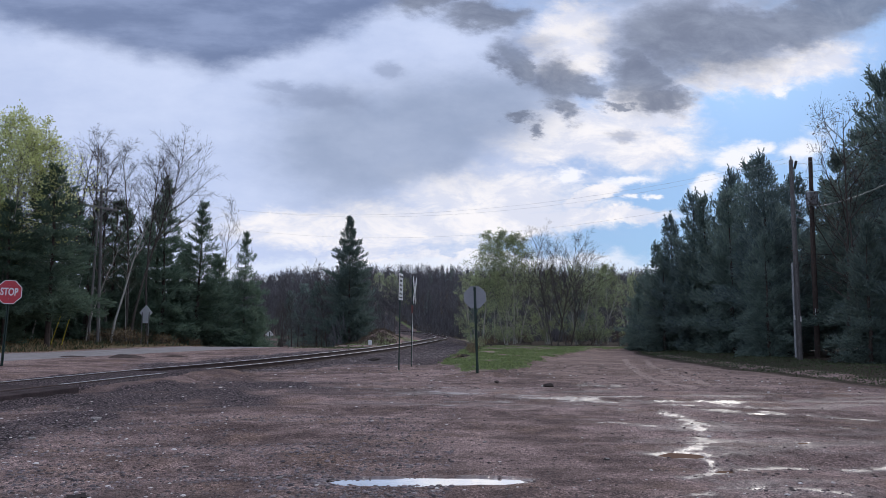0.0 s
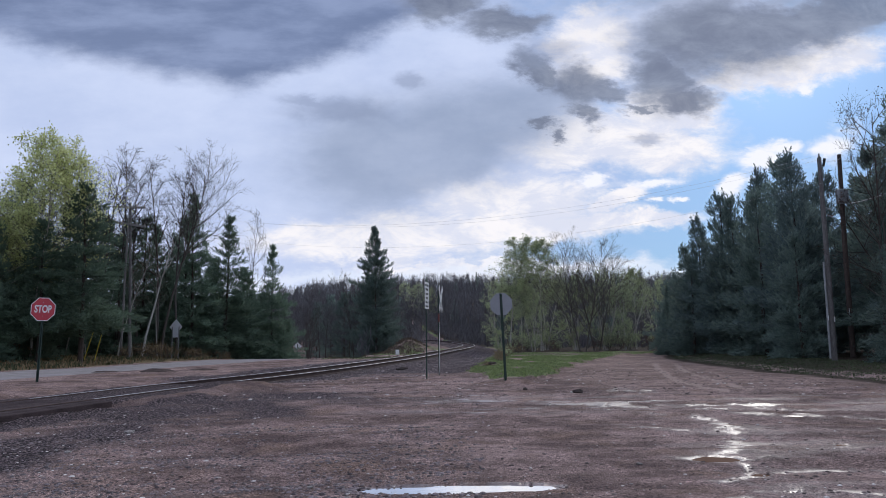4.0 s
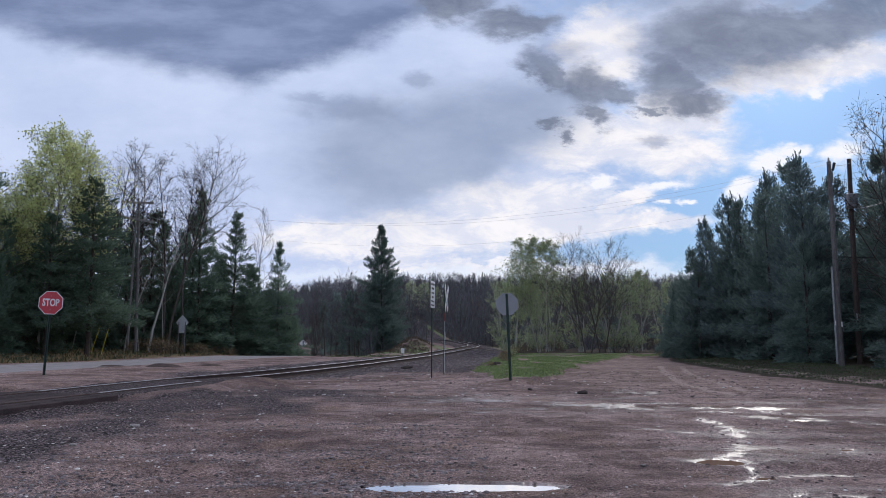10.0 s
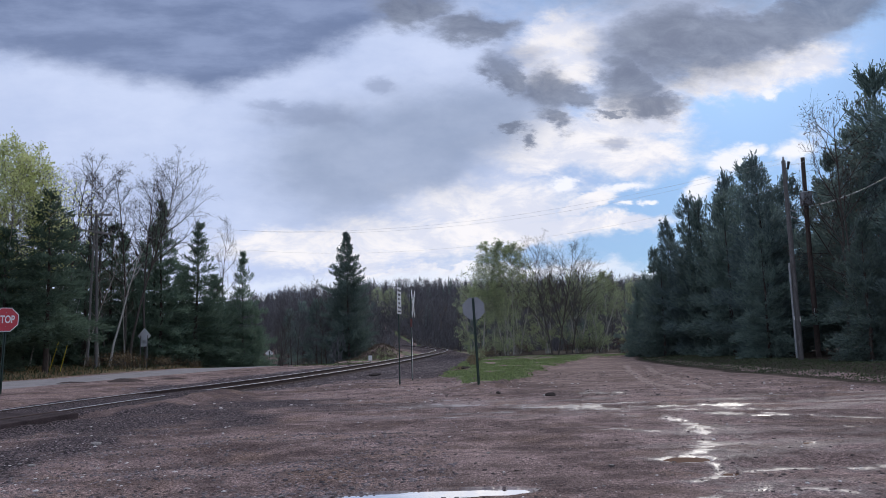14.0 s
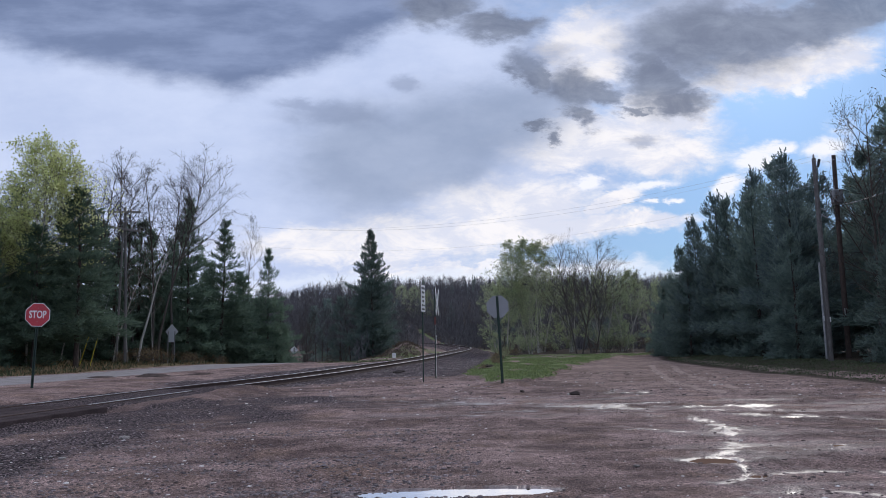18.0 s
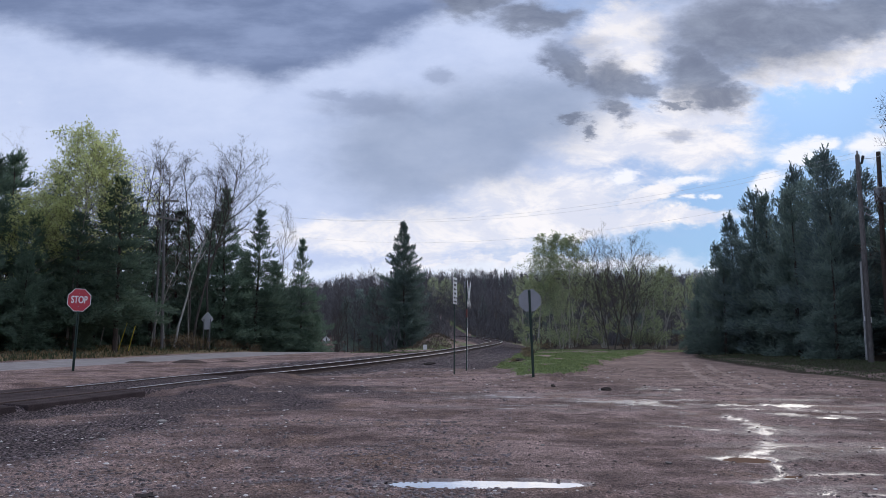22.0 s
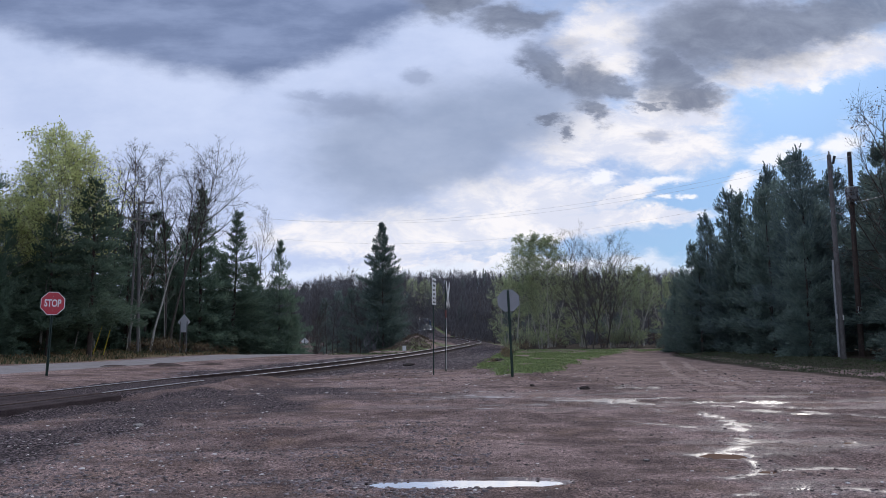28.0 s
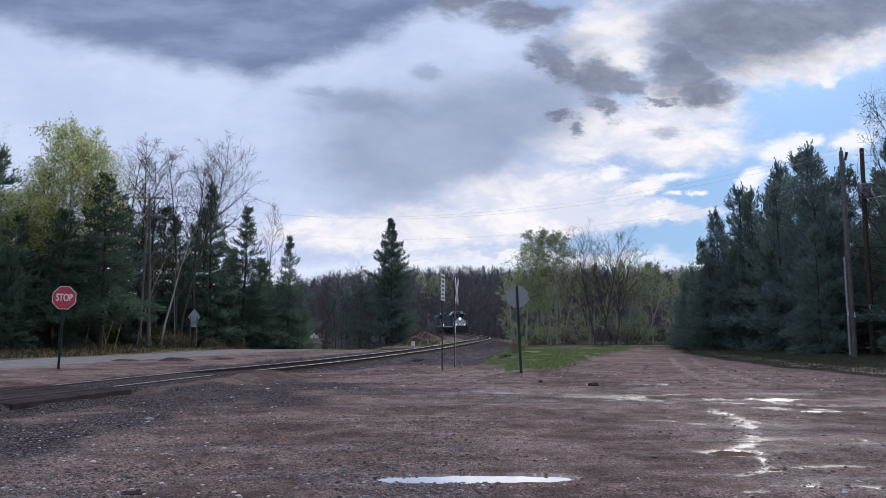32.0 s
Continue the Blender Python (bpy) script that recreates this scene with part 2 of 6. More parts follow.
def leafy(name, low, high, through=0.25, vary=0.25):
    """Leaves and needles: each leaf its own shade, a little light through them."""

    def build(n, where):
        island = n.node("ShaderNodeNewGeometry", 8)
        info = n.node("ShaderNodeObjectInfo", 5)
        col = n.mix(island, low, high)
        col = n.mix(1.0, col, n.mix(info, (1 - vary,) * 3, (1 + vary,) * 3), "MULTIPLY")
        return {"Base Color": col, "Roughness": 0.6, "Transmission Weight": 0.0, "Subsurface Weight": 0.0, "Specular IOR Level": 0.3}

    m = surface(name, build)
    t = m.node_tree
    shader = [x for x in t.nodes if x.type == "BSDF_PRINCIPLED"][0]
    out = [x for x in t.nodes if x.type == "OUTPUT_MATERIAL"][0]
    trans = t.nodes.new("ShaderNodeBsdfTranslucent")
    mixer = t.nodes.new("ShaderNodeMixShader")
    mixer.inputs[0].default_value = through
    t.links.new(shader.inputs["Base Color"].links[0].from_socket, trans.inputs[0])
    t.links.new(shader.outputs[0], mixer.inputs[1])
    t.links.new(trans.outputs[0], mixer.inputs[2])
    t.links.new(mixer.outputs[0], out.inputs[0])
    return m


def bark_build(low, high):
    def build(n, where):
        tall = n.node("ShaderNodeMapping", 0, Vector=where, Scale=(6, 6, 1.2))
        a, b = n.noise(tall, 4.0, 6.0, 0.65), n.noise(where, 2.0, 3.0)
        return {"Base Color": n.mix(n.step(a, 0.35, 0.65), low, n.mix(b, high, low)), "Roughness": 0.9, "bump": a, "depth": 0.02}

    return build


def birch_build(n, where):
    band = n.node("ShaderNodeMapping", 0, Vector=where, Scale=(2, 2, 14))
    a = n.noise(band, 1.5, 4.0, 0.7)
    b = n.noise(where, 1.2, 3.0)
    col = n.mix(n.step(a, 0.56, 0.66), n.mix(b, (0.5, 0.48, 0.44), (0.32, 0.3, 0.27)), (0.06, 0.05, 0.045))
    return {"Base Color": col, "Roughness": 0.75, "bump": a, "depth": 0.01}


def ground_build(n, where):
    att = n.tree.nodes.new("ShaderNodeAttribute")
    att.attribute_name = "zone"
    z1 = n.tree.nodes.new("ShaderNodeSeparateColor")
    n.link(att.outputs[0], z1.inputs[0])
    att2 = n.tree.nodes.new("ShaderNodeAttribute")
    att2.attribute_name = "zone_more"
    z2 = n.tree.nodes.new("ShaderNodeSeparateColor")
    n.link(att2.outputs[0], z2.inputs[0])
    ballast, grass, asphalt, wet = z1.outputs[0], z1.outputs[1], z1.outputs[2], att.outputs[3]
    dry, red, litter_and_shade = z2.outputs[0], z2.outputs[1], z2.outputs[2]
    pos = n.tree.nodes.new("ShaderNodeSeparateXYZ")
    n.link(where, pos.inputs[0])
    arc = n.math("MULTIPLY_ADD", n.math("POWER", n.math("ABSOLUTE", n.math("SUBTRACT", pos.outputs[0], 2.0)), 2.0), 0.018, pos.outputs[1])
    swept = n.combine(n.math("MULTIPLY", pos.outputs[0], 0.28), n.math("MULTIPLY", arc, 1.5), 0.0)
    sweep = n.noise(swept, 1.3, 7.0, 0.62)
    big = n.noise(where, 0.35, 5.0, 0.6)
    mid = n.noise(where, 2.2, 6.0, 0.62)
    grit = n.noise(where, 22.0, 5.0, 0.65)
    stones = n.tree.nodes.new("ShaderNodeTexVoronoi")
    n.link(where, stones.inputs["Vector"])
    stones.inputs["Scale"].default_value = 26.0
    speck = n.tree.nodes.new("ShaderNodeTexVoronoi")
    n.link(where, speck.inputs["Vector"])
    speck.inputs["Scale"].default_value = 55.0
    # damp reddish gravelly dirt
    tiny = n.noise(where, 70.0, 3.0, 0.6)
    cell_a = n.node("ShaderNodeSeparateColor", 0, i0=stones.outputs[1])
    cell_b = n.node("ShaderNodeSeparateColor", 1, i0=speck.outputs[1])
    broad = n.step(n.math("ADD", n.math("MULTIPLY", sweep, 0.55), n.math("MULTIPLY_ADD", n.math("SUBTRACT", big, 0.5), 0.9, n.math("MULTIPLY", mid, 0.45))), 0.34, 0.66)
    dirt = n.mix(broad, (0.15, 0.104, 0.097), (0.358, 0.256, 0.236))
    dirt = n.mix(n.math("MULTIPLY", n.step(n.noise(where, 0.9, 4.0), 0.5, 0.66), 0.5), dirt, (0.285, 0.19, 0.148))
    patch = n.step(n.math("MULTIPLY_ADD", n.math("SUBTRACT", sweep, 0.5), -0.8, mid), 0.4, 0.6, 0.2, 0.8)
    lumps = n.math("MULTIPLY", n.step(mid, 0.3, 0.7, 0.86, 1.14), n.step(grit, 0.34, 0.66, 0.8, 1.2))
    cells = n.math("MULTIPLY", n.math("MULTIPLY_ADD", cell_a, 0.4, 0.8), n.math("MULTIPLY_ADD", cell_b, 1.1, 0.45))
    cells = n.math("MULTIPLY_ADD", n.math("SUBTRACT", cells, 1.0), patch, 1.0)
    specks = n.math("MULTIPLY", n.step(tiny, 0.36, 0.64, 0.6, 1.4), n.math("MULTIPLY", lumps, cells))
    dirt = n.mix(1.0, dirt, n.combine(specks, specks, specks), "MULTIPLY")
    lane = n.mix(1.0, n.mix(broad, (0.22, 0.153, 0.134), (0.32, 0.23, 0.202)), n.combine(lumps, lumps, lumps), "MULTIPLY")
    dirt = n.mix(n.math("MULTIPLY", red, 0.85), dirt, lane)
    dirt = n.mix(n.math("MULTIPLY", n.step(n.math("MULTIPLY_ADD", n.math("SUBTRACT", mid, 0.5), 0.5, att2.outputs[3]), 0.25, 0.75), 0.45), dirt, (0.5, 0.385, 0.335))
    # dark purple-grey ballast, stone by stone
    shade = n.node("ShaderNodeSeparateColor", 0, i0=stones.outputs[1])
    rock = n.mix(shade, (0.12, 0.09, 0.096), (0.31, 0.24, 0.25))
    rock = n.mix(n.step(stones.outputs[0], 0.35, 0.6), rock, (0.045, 0.038, 0.04))
    col = n.mix(n.step(n.math("MULTIPLY_ADD", n.math("SUBTRACT", mid, 0.5), 0.5, ballast), 0.35, 0.65), dirt, rock)
    tar = n.mix(n.step(mid, 0.3, 0.7), (0.27, 0.247, 0.246), (0.39, 0.36, 0.358))
    col = n.mix(n.step(n.math("MULTIPLY_ADD", n.math("SUBTRACT", grit, 0.5), 0.3, asphalt), 0.42, 0.58), col, tar)
    turf = n.mix(n.step(mid, 0.35, 0.65), (0.13, 0.16, 0.073), (0.215, 0.255, 0.118))
    col = n.mix(n.step(n.math("MULTIPLY_ADD", n.math("SUBTRACT", mid, 0.5), 0.9, grass), 0.4, 0.6), col, turf)
    straw = n.mix(n.step(mid, 0.35, 0.65), (0.13, 0.1, 0.06), (0.25, 0.2, 0.12))
    col = n.mix(n.step(n.math("MULTIPLY_ADD", n.math("SUBTRACT", mid, 0.5), 0.8, dry), 0.4, 0.6), col, straw)
    # brown woods litter; the same colour paints the pines' shade along the right verge
    leaf = n.mix(n.step(grit, 0.35, 0.65), (0.04, 0.031, 0.024), (0.085, 0.066, 0.05))
    col = n.mix(n.step(n.math("MULTIPLY_ADD", n.math("SUBTRACT", mid, 0.5), 0.5, litter_and_shade), 0.4, 0.6), col, leaf)
    shore = n.math("ADD", n.math("MULTIPLY", n.math("SUBTRACT", mid, 0.5), 0.35), n.math("MULTIPLY", n.math("SUBTRACT", grit, 0.5), 0.5))
    damp = n.step(n.math("ADD", shore, wet), 0.05, 0.6)
    film = n.step(n.math("ADD", shore, wet), 0.55, 1.1)
    # darker where damp, with the sky's bluish sheen mixed into the colour
    col = n.mix(n.math("MULTIPLY", damp, 0.45), col, (0.1, 0.08, 0.09))
    rough = n.math("SUBTRACT", n.step(mid, 0.2, 0.8, 0.85, 1.0), n.math("ADD", n.math("MULTIPLY", damp, 0.3), n.math("MULTIPLY", film, 0.32)))
    relief = n.math("ADD", n.math("MULTIPLY_ADD", tiny, 0.5, n.math("MULTIPLY", grit, 0.8)), n.math("MULTIPLY", stones.outputs[0], n.math("MULTIPLY_ADD", ballast, -1.2, -0.3)))
    relief = n.math("MULTIPLY", relief, n.math("SUBTRACT", n.math("SUBTRACT", 1.0, n.math("MULTIPLY", damp, 0.45)), n.math("MULTIPLY", film, 0.5)))
    return {"Base Color": col, "Roughness": rough, "Specular IOR Level": n.math("MULTIPLY_ADD", film, 0.3, n.math("MULTIPLY_ADD", damp, 0.07, 0.1)), "IOR": n.math("MULTIPLY_ADD", film, 0.12, 1.4), "bump": relief, "depth": 0.05}


def water_build(n, where):
    ripple = n.noise(where, 14.0, 2.0)
    return {"Base Color": (0.035, 0.024, 0.018), "Roughness": 0.03, "IOR": 6.0, "Specular IOR Level": 1.0, "bump": ripple, "depth": 0.0004}


def mud_build(n, where):
    return {"Base Color": n.mix(n.noise(where, 6.0, 3.0), (0.11, 0.058, 0.04), (0.15, 0.082, 0.056)), "Roughness": 0.55, "IOR": 1.06, "Specular IOR Level": 0.2}


MUDDY = surface("muddy_water", mud_build)
GROUND = surface("damp_gravel_ground", ground_build)
WATER = surface("puddle_water", water_build)
BARK = surface("grey_brown_bark", bark_build((0.05, 0.042, 0.036), (0.15, 0.13, 0.115)))
PINE_BARK = surface("pine_bark", bark_build((0.04, 0.03, 0.025), (0.12, 0.085, 0.07)))
PALE_BARK = surface("pale_birch_bark", birch_build)
TWIGS = surface("dark_twigs", bark_build((0.028, 0.023, 0.022), (0.075, 0.062, 0.058)))
NEEDLES = leafy("dark_needles", (0.112, 0.158, 0.15), (0.215, 0.282, 0.24), 0.5, 0.25)
NEEDLES_BLUE = leafy("blue_green_needles", (0.115, 0.16, 0.165), (0.215, 0.286, 0.268), 0.5, 0.25)
NEEDLES_GREEN = leafy("green_needles", (0.092, 0.136, 0.103), (0.190, 0.267, 0.190), 0.5, 0.25)
SPRING = leafy("spring_leaves", (0.48, 0.53, 0.2), (0.76, 0.79, 0.4), 0.66, 0.12)
SPRING_DULL = leafy("young_leaves", (0.26, 0.31, 0.175), (0.47, 0.52, 0.31), 0.65, 0.2)
BUDS = leafy("russet_buds", (0.1, 0.055, 0.042), (0.2, 0.12, 0.085), 0.25, 0.2)
# far twigs paled and blued, the distance haze put into their colour
FAR_TWIGS = leafy("hazy_far_twigs", (0.07, 0.067, 0.074), (0.155, 0.15, 0.163), 0.25, 0.25)
STRAW = leafy("dry_grass", (0.14, 0.1, 0.055), (0.32, 0.24, 0.14), 0.3, 0.15)
GRASS = leafy("green_grass", (0.125, 0.165, 0.07), (0.26, 0.325, 0.14), 0.4, 0.15)
MOUND_BRUSH = leafy("brown_brush", (0.06, 0.045, 0.035), (0.15, 0.115, 0.085), 0.2, 0.15)
# green grass with the shade of the pines put into its colour
GRASS_SHADE_TONED = leafy("shade_toned_weeds", (0.05, 0.064, 0.034), (0.11, 0.132, 0.07), 0.35, 0.2)
POLE_WOOD = surface("weathered_pole_wood", bark_build((0.1, 0.094, 0.092), (0.23, 0.215, 0.21)))
DARK_WOOD = surface("dark_pole_wood", bark_build((0.05, 0.036, 0.031), (0.12, 0.086, 0.072)))
POLE_PALE = surface("bleached_pole_wood", bark_build((0.16, 0.15, 0.148), (0.33, 0.31, 0.3)))
TIE_WOOD = plain("creosoted_timber", (0.035, 0.028, 0.026), (0.11, 0.09, 0.082), 0.9, 5.0, vary=0.3, gloss=0.1)
PLANK_WOOD = plain("worn_crossing_timber", (0.034, 0.026, 0.027), (0.09, 0.068, 0.07), 0.95, 2.0, vary=0.15, gloss=0.06, depth=0.012)
RAIL_SIDE = plain("rusty_rail_steel", (0.05, 0.037, 0.036), (0.115, 0.082, 0.076), 0.9, 10.0, 0.0, gloss=0.15)
RAIL_TOP = plain("polished_rail_head", (0.4, 0.385, 0.39), (0.6, 0.58, 0.585), 0.35, 10.0, 0.9, 0.0005)
SIGN_RED = plain("red_sign_sheeting", (0.42, 0.028, 0.045), (0.5, 0.04, 0.06), 0.4, 3.0, 0.0, 0.0005)
SIGN_WHITE = plain("white_sign_sheeting", (0.68, 0.68, 0.7), (0.8, 0.8, 0.8), 0.4, 3.0, 0.0, 0.0005)
SIGN_BLACK = plain("black_lettering", (0.02, 0.02, 0.022), (0.035, 0.035, 0.04), 0.5, 3.0)
SIGN_PALE = plain("weathered_aluminium", (0.6, 0.62, 0.66), (0.74, 0.76, 0.8), 0.6, 2.5, 0.1, 0.0005)
SIGN_BACK = plain("bare_aluminium", (0.22, 0.23, 0.25), (0.31, 0.32, 0.345), 0.5, 2.5, 0.6, 0.0005)
POST_GREEN = plain("green_channel_post", (0.012, 0.03, 0.024), (0.03, 0.055, 0.045), 0.6, 6.0, 0.2)
POST_GREY = plain("galvanised_post", (0.25, 0.26, 0.27), (0.38, 0.39, 0.4), 0.5, 6.0, 0.6)
RED_PAINT = plain("faded_red_paint", (0.1, 0.03, 0.027), (0.18, 0.055, 0.048), 0.6, 6.0)
YELLOW = plain("yellow_plastic_sleeve", (0.6, 0.48, 0.03), (0.72, 0.6, 0.06), 0.5, 3.0)
STEEL_GREY = plain("grey_painted_steel", (0.16, 0.165, 0.175), (0.26, 0.265, 0.275), 0.5, 6.0, 0.3)
WIRE = plain("wire", (0.45, 0.45, 0.48), (0.55, 0.55, 0.58), 0.6, 3.0)
CABLE = plain("silver_cable", (0.2, 0.21, 0.23), (0.34, 0.35, 0.37), 0.5, 3.0, 0.4)
GLASS_INS = plain("porcelain", (0.15, 0.12, 0.1), (0.3, 0.27, 0.25), 0.25, 4.0)
DARK_SOIL = plain("dark_soil", (0.05, 0.037, 0.034), (0.12, 0.088, 0.08), 0.95, 5.0, depth=0.02, gloss=0.1)
STONE = plain("field_stone", (0.2, 0.175, 0.165), (0.42, 0.39, 0.37), 0.85, 12.0, vary=0.35, depth=0.006)


def pebble_build(n, where):
    island = n.node("ShaderNodeNewGeometry", 8)
    col = n.mix(n.step(island, 0.0, 0.85), (0.07, 0.05, 0.047), (0.22, 0.165, 0.155))
    return {"Base Color": n.mix(n.step(island, 0.86, 0.95), col, (0.7, 0.64, 0.61)), "Roughness": 0.85}


PEBBLE = surface("loose_pebbles", pebble_build)

ROCKS_DARK = leafy("ballast_stones", (0.06, 0.047, 0.049), (0.27, 0.215, 0.22), 0.0, 0.0)
LOCO_BLUE = plain("locomotive_blue", (0.018, 0.042, 0.085), (0.03, 0.06, 0.115), 0.35, 1.5, 0.0, 0.001)
LOCO_WHITE = plain("locomotive_white", (0.6, 0.62, 0.64), (0.75, 0.76, 0.78), 0.4, 2.0, 0.0, 0.001)
LOCO_BLACK = plain("underframe_black", (0.015, 0.015, 0.016), (0.04, 0.038, 0.036), 0.7, 4.0)
LOCO_GLASS = plain("dark_cab_glass", (0.012, 0.014, 0.016), (0.02, 0.022, 0.026), 0.08, 2.0, 0.0, 0.0001)


def glow(name, colour, strength):
    m = bpy.data.materials.new(name)
    m.use_nodes = True
    b = m.node_tree.nodes["Principled BSDF"]
    b.inputs["Base Color"].default_value = (*colour, 1)
    b.inputs["Emission Color"].default_value = (*colour, 1)
    b.inputs["Emission Strength"].default_value = strength
    return m


HEADLIGHT = glow("lit_headlight", (1.0, 0.96, 0.88), 14.0)


# ---- mesh tools ----
class Shape:
    """Collects vertices and faces of one part."""

    def __init__(self):
        self.v, self.f, self.slot = [], [], []

    def face(self, points, slot=0):
        k = len(self.v)
        self.v.extend(tuple(p) for p in points)
        self.f.append(tuple(range(k, k + len(points))))
        self.slot.append(slot)

    def tube(self, a, b, ra, rb, sides=6, cap=True, slot=0):
        a, b = Vector(a), Vector(b)
        d = b - a
        if d.length < 1e-6:
            return self
        d.normalize()
        s = d.cross(Vector((0, 0, 1)) if abs(d.z) < 0.9 else Vector((1, 0, 0))).normalized()
        w = d.cross(s)
        k = len(self.v)
        for p, r in ((a, ra), (b, rb)):
            for i in range(sides):
                t = 2 * math.pi * i / sides
                self.v.append(tuple(p + s * (r * math.cos(t)) + w * (r * math.sin(t))))
        for i in range(sides):
            j = (i + 1) % sides
            self.f.append((k + i, k + j, k + sides + j, k + sides + i))
            self.slot.append(slot)
        if cap:
            self.f.append(tuple(range(k + sides - 1, k - 1, -1)))
            self.f.append(tuple(range(k + sides, k + 2 * sides)))
            self.slot += [slot, slot]
        return self

    def loft(self, points, radii, sides=8, slot=0):
        """A bent tapering limb along points."""
        k0 = len(self.v)
        for n, (p, r) in enumerate(zip(points, radii)):
            p = Vector(p)
            d = (Vector(points[min(n + 1, len(points) - 1)]) - Vector(points[max(n - 1, 0)])).normalized()
            s = d.cross(Vector((0, 1, 0)) if abs(d.y) < 0.9 else Vector((1, 0, 0))).normalized()
            w = d.cross(s)
            for i in range(sides):
                t = 2 * math.pi * i / sides
                self.v.append(tuple(p + s * (r * math.cos(t)) + w * (r * math.sin(t))))
        for n in range(len(points) - 1):
            for i in range(sides):
                j = (i + 1) % sides
                a = k0 + n * sides
                self.f.append((a + i, a + j, a + sides + j, a + sides + i))
                self.slot.append(slot)
        return self

    def box(self, centre, size, turn=None, bevel=0.0, slot=0):
        c = Vector(centre)
        x, y, z = (s / 2 for s in size)
        turn = turn or Matrix.Identity(3)
        k = len(self.v)
        b = min(bevel, x * 0.9, y * 0.9, z * 0.9)
        if b <= 0:
            for sz in (-z, z):
                for sx, sy in ((-x, -y), (x, -y), (x, y), (-x, y)):
                    self.v.append(tuple(c + turn @ Vector((sx, sy, sz))))
            faces = [(3, 2, 1, 0), (4, 5, 6, 7), (0, 1, 5, 4), (1, 2, 6, 5), (2, 3, 7, 6), (3, 0, 4, 7)]
        else:
            rings = ((-z, b), (-z + b, 0), (z - b, 0), (z, b))
            for sz, inset in rings:
                X, Y = x - inset, y - inset
                q = b if inset == 0 else b * 0.6
                for p in ((-X + q, -Y), (X - q, -Y), (X, -Y + q), (X, Y - q), (X - q, Y), (-X + q, Y), (-X, Y - q), (-X, -Y + q)):
                    self.v.append(tuple(c + turn @ Vector((*p, sz))))
            faces = [tuple(range(7, -1, -1)), tuple(range(24, 32))]
            for r in range(3):
                for i in range(8):
                    j = (i + 1) % 8
                    faces.append((r * 8 + i, r * 8 + j, r * 8 + 8 + j, r * 8 + 8 + i))
        for f in faces:
            self.f.append(tuple(k + i for i in f))
            self.slot.append(slot)
        return self

    def prism(self, outline, depth, matrix=None, slot=0):
        """An outline in x and z, thick in y, from y = 0 to y = depth."""
        m = matrix or Matrix.Identity(4)
        k, n = len(self.v), len(outline)
        for y in (0, depth):
            self.v += [tuple(m @ Vector((x, y, z))) for x, z in outline]
        self.f += [tuple(range(k, k + n)), tuple(range(k + 2 * n - 1, k + n - 1, -1))]
        for i in range(n):
            j = (i + 1) % n
            self.f.append((k + j, k + i, k + n + i, k + n + j))
        self.slot += [slot] * (n + 2)
        return self

    def mesh(self, name, *materials, smooth=False):
        me = bpy.data.meshes.new(name)
        me.from_pydata(self.v, [], self.f)
        for m in materials:
            me.materials.append(m)
        if len(materials) > 1:
            me.polygons.foreach_set("material_index", self.slot)
        if smooth:
            me.polygons.foreach_set("use_smooth", [True] * len(me.polygons))
        me.update()
        return me


def part(name, shape, material, parent, label="", smooth=False, at=None):
    ob = new(name, shape.mesh(name, *(material if isinstance(material, tuple) else (material,)), smooth=smooth) if isinstance(shape, Shape) else shape)
    ob.parent = parent
    if at is not None:
        ob.matrix_basis = at
    return tagged(ob, label)


def thing(name, m, label, category, group="", kind=""):
    ob = new(name)
    ob.empty_display_size = 0.2
    ob.matrix_basis = m
    return tagged(ob, label, category, group, kind)


def solo(name, shape, material, label, category, m=None, group="", kind="", smooth=False):
    ob = new(name, shape.mesh(name, *(material if isinstance(material, tuple) else (material,)), smooth=smooth))
    if m is not None:
        ob.matrix_basis = m
    return tagged(ob, label, category, group, kind)

# ---- plan: the track, the road, the lie of the land ----
TRACK_Y = [-120.0, 8, 14, 20, 26, 32, 38, 46, 56, 66, 78, 95, 120, 150, 190, 240, 300, 380]
TRACK_X = [-41.1, -9.13, -7.63, -6.13, -4.59, -3.11, -1.69, 0.12, 2.14, 3.96, 5.85, 7.71, 8.5, 7.3, 2.7, -6.5, -22.0, -50.0]
TRACK_Z = [0.12, 0.12, 0.14, 0.17, 0.17, 0.19, 0.23, 0.29, 0.4, 0.49, 0.58, 0.67, 0.86, 1.24, 1.59, 1.9, 2.2, 2.6]


def glide(knots, values, q):
    """A smooth curve through the knots."""
    k, v, q = np.array(knots, float), np.array(values, float), np.asarray(q, float)
    slope = np.gradient(v, k)
    i = np.clip(np.searchsorted(k, q) - 1, 0, len(k) - 2)
    h = k[i + 1] - k[i]
    s = (q - k[i]) / h
    return (2 * s**3 - 3 * s**2 + 1) * v[i] + (s**3 - 2 * s**2 + s) * h * slope[i] + (3 * s**2 - 2 * s**3) * v[i + 1] + (s**3 - s**2) * h * slope[i + 1]


def track_x(y):
    return glide(TRACK_Y, TRACK_X, y)


def track_z(y):
    return glide(TRACK_Y, TRACK_Z, y)


ROAD_Y = [-200.0, 0, 14, 24, 33, 42, 50, 58, 70, 85, 100, 130, 200, 400]
ROAD_X = [-56.0, -19.5, -16.7, -14.7, -12.9, -11.0, -9.3, -8.2, -8.6, -10.4, -12.6, -18.0, -34.0, -90.0]


def road_x(y):
    return glide(ROAD_Y, ROAD_X, y)


def rise(x, a, b):
    s = np.clip((np.asarray(x, float) - a) / (b - a), 0, 1)
    return s * s * (3 - 2 * s)


